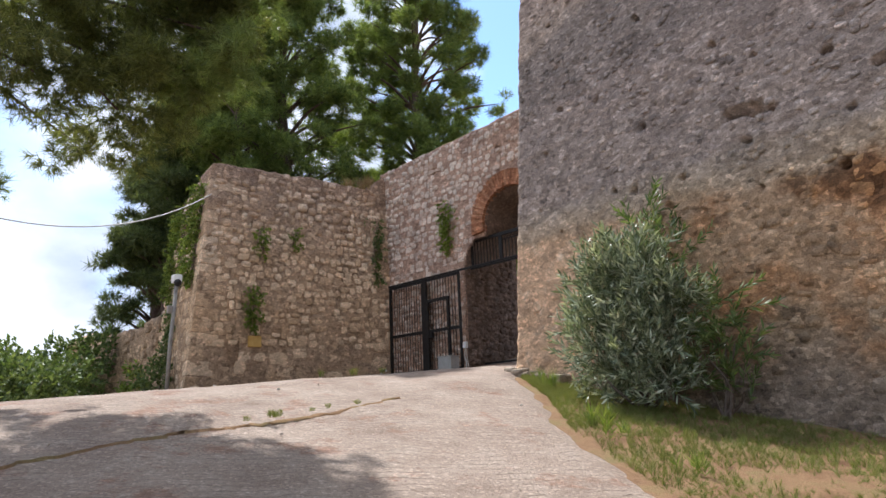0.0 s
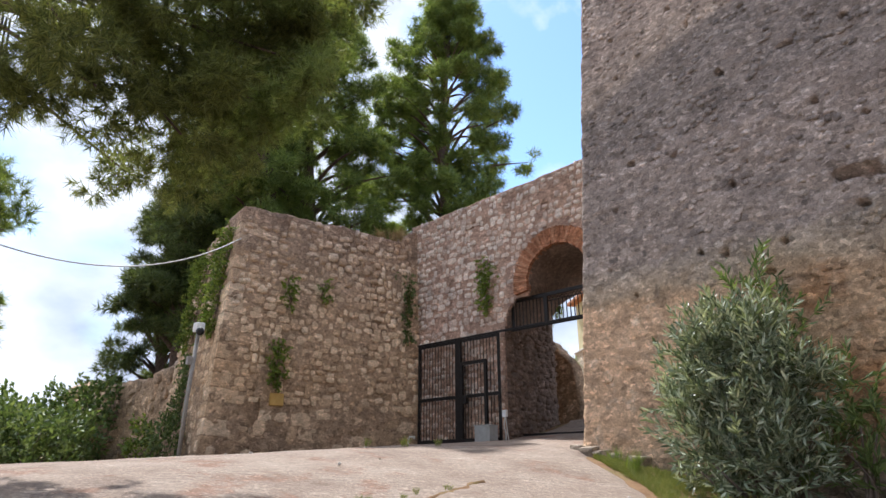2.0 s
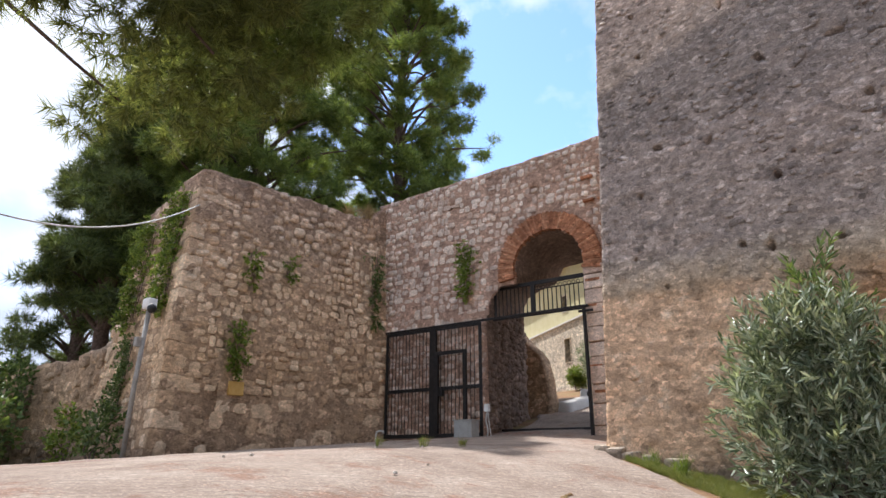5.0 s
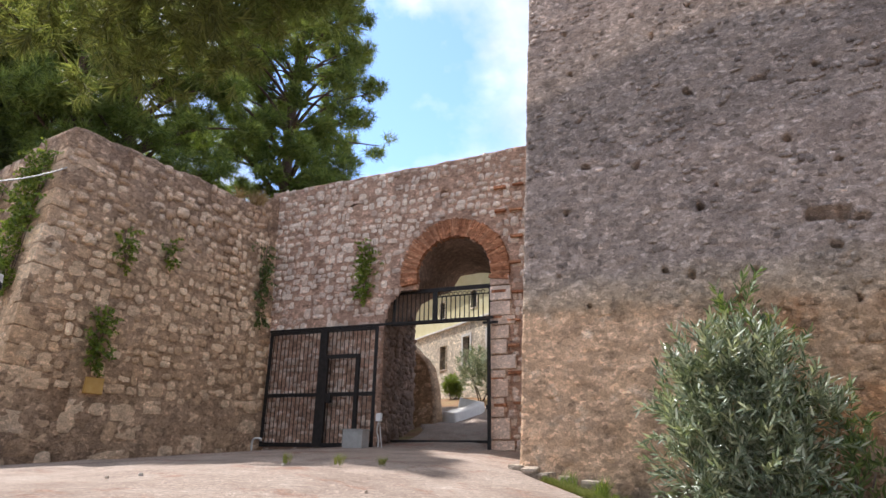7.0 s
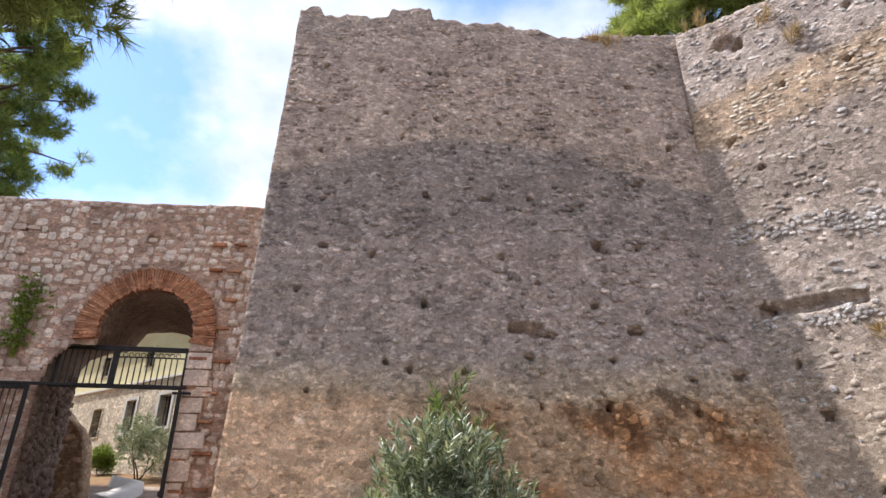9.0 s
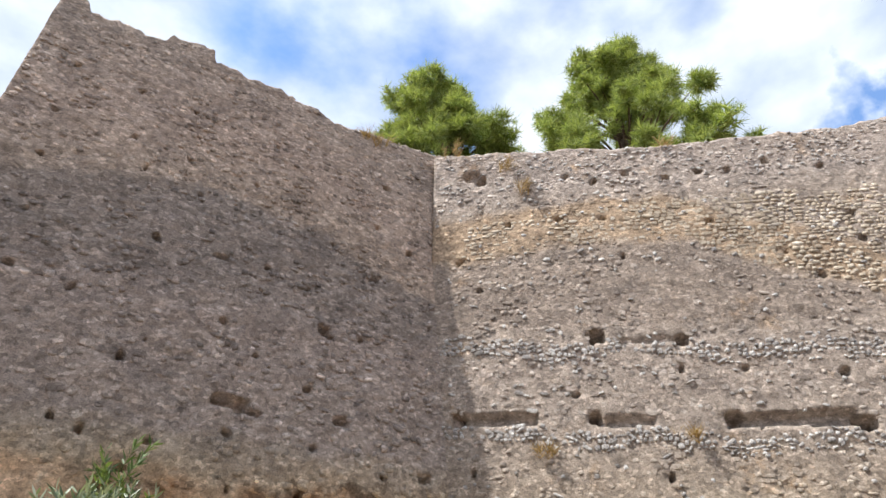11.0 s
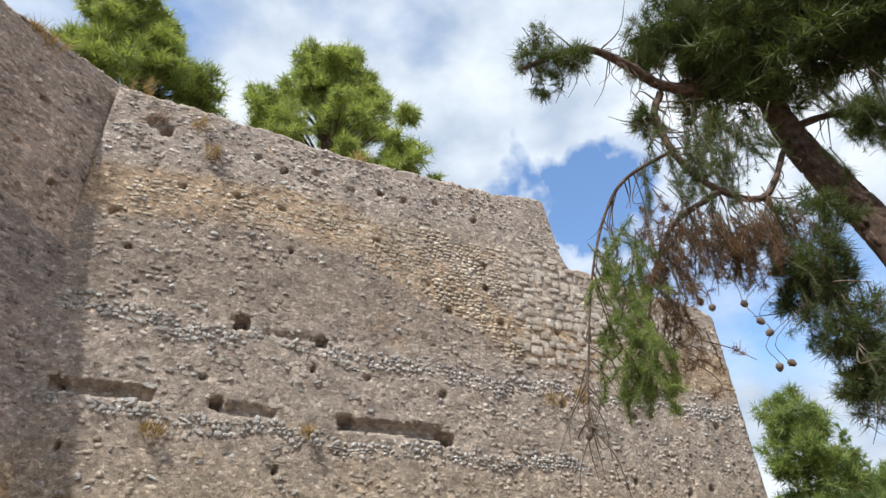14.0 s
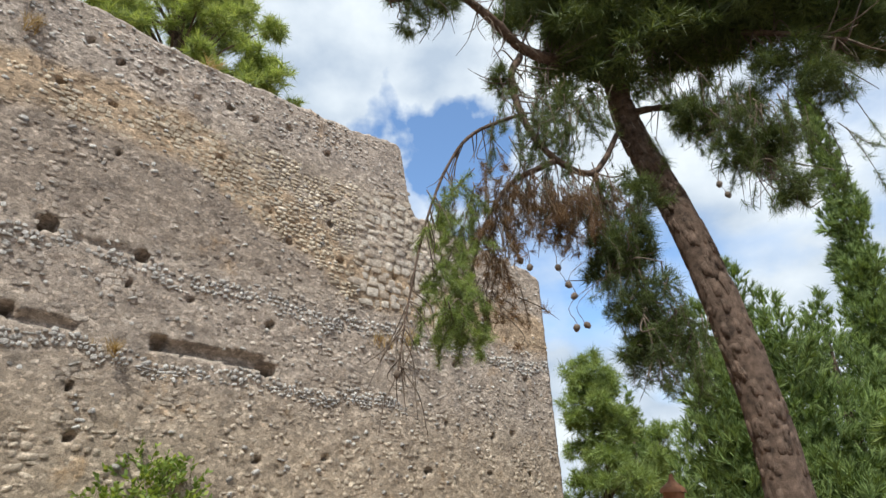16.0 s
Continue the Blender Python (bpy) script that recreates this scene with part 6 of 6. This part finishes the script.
def build_far_trees():
    gz = lambda x, y: float(ground_z(x, y))
    blob = ((0, 0.4, 0.75, 1), (2.0, 3.2, 2.8, 0.8))
    pine("rounded bright green pine behind the curtain wall", (3.5, 13.5, 3.0), 17.6, (0, 0), blob, 140, 0.72, BRUSH_FAR, 330, NEEDLE_BRIGHT, 0.35, 0.5, 0.5, 11, group="pines over the wall")
    pine("pointed bright green pine behind the curtain wall", (9.6, 9.8, 1.5), 22.0, (0, 0), ((0, 0.5, 0.75, 0.9, 1), (3.0, 5.0, 4.0, 1.6, 0.4)), 165, 0.72, BRUSH_FAR, 300, NEEDLE_BRIGHT, 0.35, 0.55, 0.5, 12, group="pines over the wall")
    conifer("tall narrow dark green cypress tree", (11.4, -11.2, gz(11.4, -11.2)), 17.5, 0.85, CYPRESS, 1, leafy=SPRAY, blobs=190, density=380, ragged=0.12)
    conifer("broad bushy cypress with ragged sprays", (8.0, -5.9, gz(8, -5.9)), 9.5, 1.75, CYPRESS, 2, leafy=SPRAY, blobs=130, density=140, ragged=0.4)
    conifer("broad bushy cypress with ragged sprays", (9.4, -8.6, gz(9.4, -8.6)), 9.4, 1.6, CYPRESS, 3, leafy=SPRAY, blobs=110, density=140, ragged=0.4)
    conifer("slender green cypress far off", (24.0, -6.8, gz(24, -6.8)), 10.6, 1.0, CYPRESS, 4, leafy=SPRAY, blobs=60, density=240)
    pine("light green pine past the end of the wall", (19.5, -3.9, gz(19.5, -3.9)), 10.4, (0, 0), ((0, 0.4, 1), (2.2, 2.4, 0.6)), 40, 0.95, BRUSH_FAR, 200, NEEDLE_SUN, 0.25, 0.7, 0.12, 14)
    pine("light green young pine at the wayside", (7.0, -8.9, gz(7, -8.9)), 6.6, (0, 0), ((0, 0.4, 1), (1.6, 1.6, 0.4)), 34, 0.7, BRUSH_FAR, 240, NEEDLE_SUN, 0.15, 0.8, 0.12, 15)
    for x, y, s in ((28, -9, 5), (30, -16, 2), (26, -20, 4)):
        pine("distant green pine beyond the wall", (x, y, gz(x, y)), 9.5, (0, 0), ((0, 0.4, 1), (2.8, 2.8, 0.6)), 30, 1.3, BRUSH_FAR, 130, NEEDLE, 0.25, 0.7, 0.12, 30 + s)
    # behind the house
    pine("green tree in the court behind the gate", (-17.6, 21.0, gz(-17.6, 21)), 7.5, (0, 0), ((0, 0.4, 1), (1.8, 1.8, 0.6)), 30, 0.8, BRUSH_FAR, 220, NEEDLE_SUN, 0.16, 0.8, 0.2, 16)
    pads = [((0.18 * math.cos(a), 0.18 * math.sin(a), 0.32 + 0.055 * k), (0.26, 0.26, 0.22)) for k, a in enumerate(np.linspace(0, 11, 9))]
    shrub("clipped_shrub", "round clipped green shrub before the house", (-14.65, 24.75, gz(-14.65, 24.75)), pads, LEAFY, 2600, VINE, 3, "shrub", 0.4, 0, (0.4, 0.65))
    pads = [((0.5 * math.cos(a), 0.4 * math.sin(a), 0.6 + 0.13 * k), (0.4, 0.4, 0.3)) for k, a in enumerate(np.linspace(0, 11, 9))]
    shrub("grey_shrub", "loose grey-green shrub before the house", (-12.9, 23.2, gz(-12.9, 23.2)), pads, WILLOWY, 800, OLEANDER, 4, "shrub", 0.6, 0, (0.45, 0.7))
    shrub("wall_foot_shrub", "tall green weeds below the curtain wall", (4.4, 5.4, gz(4.4, 5.4)), [((0.8 * math.cos(a), 0.5 * math.sin(a), 1.0 + 0.24 * k), (0.7, 0.5, 0.5)) for k, a in enumerate(np.linspace(0, 13, 13))], LEAFY, 260, VINE, 6)
    lamp = thing("street_lantern", "rust-coloured street lantern on a post", "street lamp", (4.2, -3.0, gz(4.2, -3.0)))
    RUST = plain("rusty_paint", (0.16, 0.07, 0.035), (0.26, 0.12, 0.06), 12.0, 0.7)
    h = 3.35 - lamp.location.z
    child(tube("post", [(0, 0, -0.1), (0, 0, h - 0.5)], (0.06, 0.045), RUST, None, 10), lamp)
    a = np.linspace(0, 2 * math.pi, 9)[:-1]
    for nm, prof in (("glass_cage", ((0.10, h - 0.5), (0.16, h - 0.14))), ("hood", ((0.20, h - 0.14), (0.18, h - 0.08), (0.08, h), (0.05, h + 0.03), (0.02, h + 0.12)))):
        V = [(r * math.cos(q), r * math.sin(q), z) for r, z in prof for q in a]
        Q = [(i * 8 + k, i * 8 + (k + 1) % 8, (i + 1) * 8 + (k + 1) % 8, (i + 1) * 8 + k) for i in range(len(prof) - 1) for k in range(8)]
        child(new(nm, raw_mesh(nm, V, Q, mats=[RUST])), lamp)


def build_joint_weeds():
    """Weeds along a ragged joint of the ramp, and loose pebbles."""
    r = np.random.default_rng(12)
    line = curve_points([(-6.2, 2.6), (-6.2, 3.5), (-6.35, 4.6), (-6.6, 5.5), (-6.9, 6.5), (-7.6, 7.9)], 10)
    for i in range(9):
        x, y = line[6 + i * 3] if i < 6 else line[4 + i]
        tuft("low green weeds along a joint of the ramp", (x + 0.05 + 0.05 * r.normal(), y + 0.1 * r.normal(), float(ground_z(x, y)) + 0.07), r.uniform(0.12, 0.22), GRASS, 120 + i, group="crack weeds", n=8)
    # ragged earth-filled joint between two pours of concrete
    P = curve_points([(-5.6, 0.2), (-5.87, 1.1), (-6.2, 2.4), (-6.2, 3.5), (-6.35, 4.6), (-6.7, 5.8)], 16)
    half = 0.008 + 0.022 * np.abs(r.normal(size=len(P)))
    P = P + r.normal(size=P.shape) * 0.025
    V = []
    for (x, y), w in zip(P, half):
        for dx in (-w, 0.0, w):
            V.append((x + dx, y + 0.3 * dx, float(ground_z(x + dx, y)) + 0.082 + (0.008 if dx == 0.0 else -0.02)))
    n = len(P)
    Q = [(3 * i + k, 3 * i + k + 1, 3 * i + k + 4, 3 * i + k + 3) for i in range(n - 1) for k in range(2)]
    j = new("joint_fill", raw_mesh("joint_fill", V, Q, mats=[EARTH]))
    tagged(j, "ragged reddish earth filling a joint of the ramp", "ground", kind="structure")
    for i in range(12):
        x, y = r.uniform(-11, -2), r.uniform(1.5, 9)
        edge = float(np.interp(x, (-7.5, -6, -4.4, -2.7, 0), (9.6, 8.3, 6.5, 5.1, 3.0)))
        if y > edge - 0.2 and x > -7.6:
            continue
        S, Q2, T2 = STONES[i % len(STONES)]
        s = new("pebble", raw_mesh("pebble", S * np.array((0.07, 0.05, 0.025)) * r.uniform(0.5, 1.2), Q2, T2, mats=[CURTAIN_PALE]))
        s.location, s.rotation_euler = (x, y, float(ground_z(x, y)) + 0.085), (0, 0, r.uniform(0, 6))
        tagged(s, "small loose stone on the concrete ramp", "stone", "loose pebbles")


def build_quoins():
    """Squared corner blocks of the bastion."""
    r = np.random.default_rng(14)
    z, i = 2.15, 0
    while z < 8.2:
        h = r.uniform(0.24, 0.44)
        y = 6.85 + 0.085 * (z + h / 2 - 1.9)
        c = BASTION.base(np.array(y), np.array(z + h / 2))
        a, b = (r.uniform(0.5, 0.8), r.uniform(0.3, 0.4)) if i % 2 else (r.uniform(0.3, 0.42), r.uniform(0.45, 0.7))
        q = part("quoin", box((-b, -0.012, -h / 2 + 0.012), (0.012, a, h / 2 - 0.012), 0.02), BAST_STONE)
        q.matrix_basis = Matrix.Translation((c[0], c[1], c[2])) @ Euler((math.radians(-4.6), math.radians(-2.5), math.radians(-8.8))).to_matrix().to_4x4()
        child(q, wall_bastion)
        z += h
        i += 1


build_sliding_gate()

def build_foot_stones():
    """Rounded footing stones at the tower's outer corner."""
    r = np.random.default_rng(33)
    for i, (x, y) in enumerate(((-7.9, 9.86), (-7.66, 9.78), (-7.4, 9.76), (-7.1, 9.74), (-6.7, 9.72))):
        s = r.uniform(0.5, 0.8)
        q = part("footing_stone", box((-0.2 * s, -0.14, -0.1), (0.2 * s, 0.2, 0.2 * s), 0.045), CURTAIN_STONE)
        q.location, q.rotation_euler = (x, y, float(ground_z(x, y)) + 0.02), (r.normal() * 0.1, r.normal() * 0.1, r.normal() * 0.2)
        child(q, wall_tower)


def build_drain():
    y, x0, x1 = 14.05, -12.2, -9.4
    z = float(ground_z(-10.8, y)) + 0.075
    g = thing("drain_grate", "narrow iron drain grate across the gateway floor", "drain", ((x0 + x1) / 2, y, z))
    half = (x1 - x0) / 2
    for s in (-0.09, 0.07):
        child(part("edge_bar", box((-half, s, -0.03), (half, s + 0.02, 0.03), 0.004), IRON), g)
    first = None
    for x in np.arange(-half + 0.05, half, 0.075):
        if first is None:
            first = part("slat", box((-0.014, -0.07, -0.02), (0.014, 0.07, 0.026), 0.003), IRON)
            b = first
        else:
            b = new("slat", first.data)
        b.location = (x, 0, 0)
        child(b, g)


build_drain()
build_joint_weeds()
build_quoins()
build_foot_stones()
build_grille()
build_gate_clutter()
build_camera_pole()
build_utilities()
build_inner_wall(build_house())
build_pines_left()
build_near_canopy()
build_right_pine()
build_far_trees()
build_oleander()
build_hedge()
build_wall_plants()
build_verge()
build_arch_bricks()

# ---- masonry pieces ----
def tower_keep(u, v):
    """Few stones show in the orange plaster, more in the ochre rubble beside it."""
    if v < 4.6:
        return 0.10 if u < -5.0 else 0.62
    return 0.42


lay_stones(TOWER, 0.115, tower_keep, 0.011, hole_test(TOWER_HOLES), (-6.5, 9.9, 4.0), wall_tower, TOWER_STONE, "small grey rubble set in mortar", seed=21, aspect=1.6, spin=0.25, sizes=lambda v: 1.55 if v < 4.7 else (1.15 if v < 7 else 1.0))


def coursed(u, v):
    """The repaired stretch of ochre courses below the broken top."""
    return 0.4 < u < 13.4 and np.interp(u, *zip(*OCHRE_LOW)) < v < np.interp(u, *zip(*OCHRE_HIGH))


def rough_band(u, v):
    """Two bands of raw white stones that stand out below the slots, and the raw top."""
    upper = np.interp(u, (0, 1, 4.5, 8.5, 13), (7.9, 7.8, 7.66, 7.4, 7.45))
    lower = np.interp(u, (0, 1.5, 5.6, 10.2), (6.0, 5.92, 5.66, 5.6))
    wave = 0.09 * math.sin(1.9 * u) + 0.05 * math.sin(5.3 * u)
    if abs(v - upper - wave) < 0.2 or (abs(v - lower - wave) < 0.17 and u < 11.5):
        return 0.8
    if upper - 1.0 < v < upper:
        return 0.06
    return 0.14 if v > 12.2 else 0.03


curtain_skip = hole_test(CURTAIN_HOLES)
lay_stones(CURTAIN, 0.11, lambda u, v: 0.0 if coursed(u, v) or rough_band(u, v) > 0.7 else 0.34, 0.006, curtain_skip, (4.5, 6.4, 7.0), wall_curtain, CURTAIN_STONE, "small flat beige rubble set in mortar", seed=22, aspect=1.8, spin=0.22)
lay_stones(CURTAIN, 0.10, lambda u, v: (0.9 if u > 5.0 else 0.62) if coursed(u, v) and u < 10.0 else 0.0, 0.016, curtain_skip, (5.0, 6.2, 10.5), wall_curtain, CURTAIN_OCHRE, "thin ochre courses", seed=27, aspect=2.1, spin=0.07)
lay_stones(CURTAIN, 0.24, lambda u, v: 0.97 if coursed(u, v) and u >= 10.0 else 0.0, 0.042, curtain_skip, (9.0, 2.6, 10.5), wall_curtain, CURTAIN_PALE, "larger pale courses", seed=29, aspect=1.7, spin=0.07)
lay_stones(CURTAIN, 0.085, rough_band, 0.03, curtain_skip, (3.0, 7.5, 7.5), wall_curtain, CURTAIN_WHITE, "rough projecting white rubble bands", seed=28, aspect=1.8, spin=0.4)
lay_stones(BASTION, 0.215, lambda u, v: 0.92 if v > 3.35 else 0.62, 0.026, hole_test([(8.7, 3.7, 0.2, 0.35, 0)]), (-15.9, 10.0, 4.0), wall_bastion, BAST_STONE, "beige rubble stones", seed=23, aspect=1.7, spin=0.09, sizes=lambda v: 1.9 if v < 3.3 else 1.0)
lay_stones(FLANK, 0.24, lambda u, v: 0.8, 0.035, hole_test([]), (-17, 7, 3), wall_flank, BAST_STONE, "beige rubble stones", seed=24, spin=0.1)
lay_stones(LOW, 0.28, lambda u, v: 0.8, 0.06, hole_test([]), (-21, 7, 3), wall_low, TOWER_STONE, "old grey rubble", seed=25)


def gate_skip(u, v, w, h):
    ring = 0.9 < math.hypot(u + 10.30, v - 6.55) < 1.42 + w and v > 6.3
    return bool(in_gate(np.array(u), np.array(v)) | in_gate(np.array(u + w), np.array(v)) | in_gate(np.array(u - w), np.array(v)) | in_gate(np.array(u), np.array(v - h))) or ring


lay_stones(GATEWALL, 0.19, lambda u, v: 0.86, 0.022, gate_skip, (-12.5, 13.2, 6.6), wall_gate, GATE_STONE, "pale rubble stones", seed=26, aspect=1.55, spin=0.09)
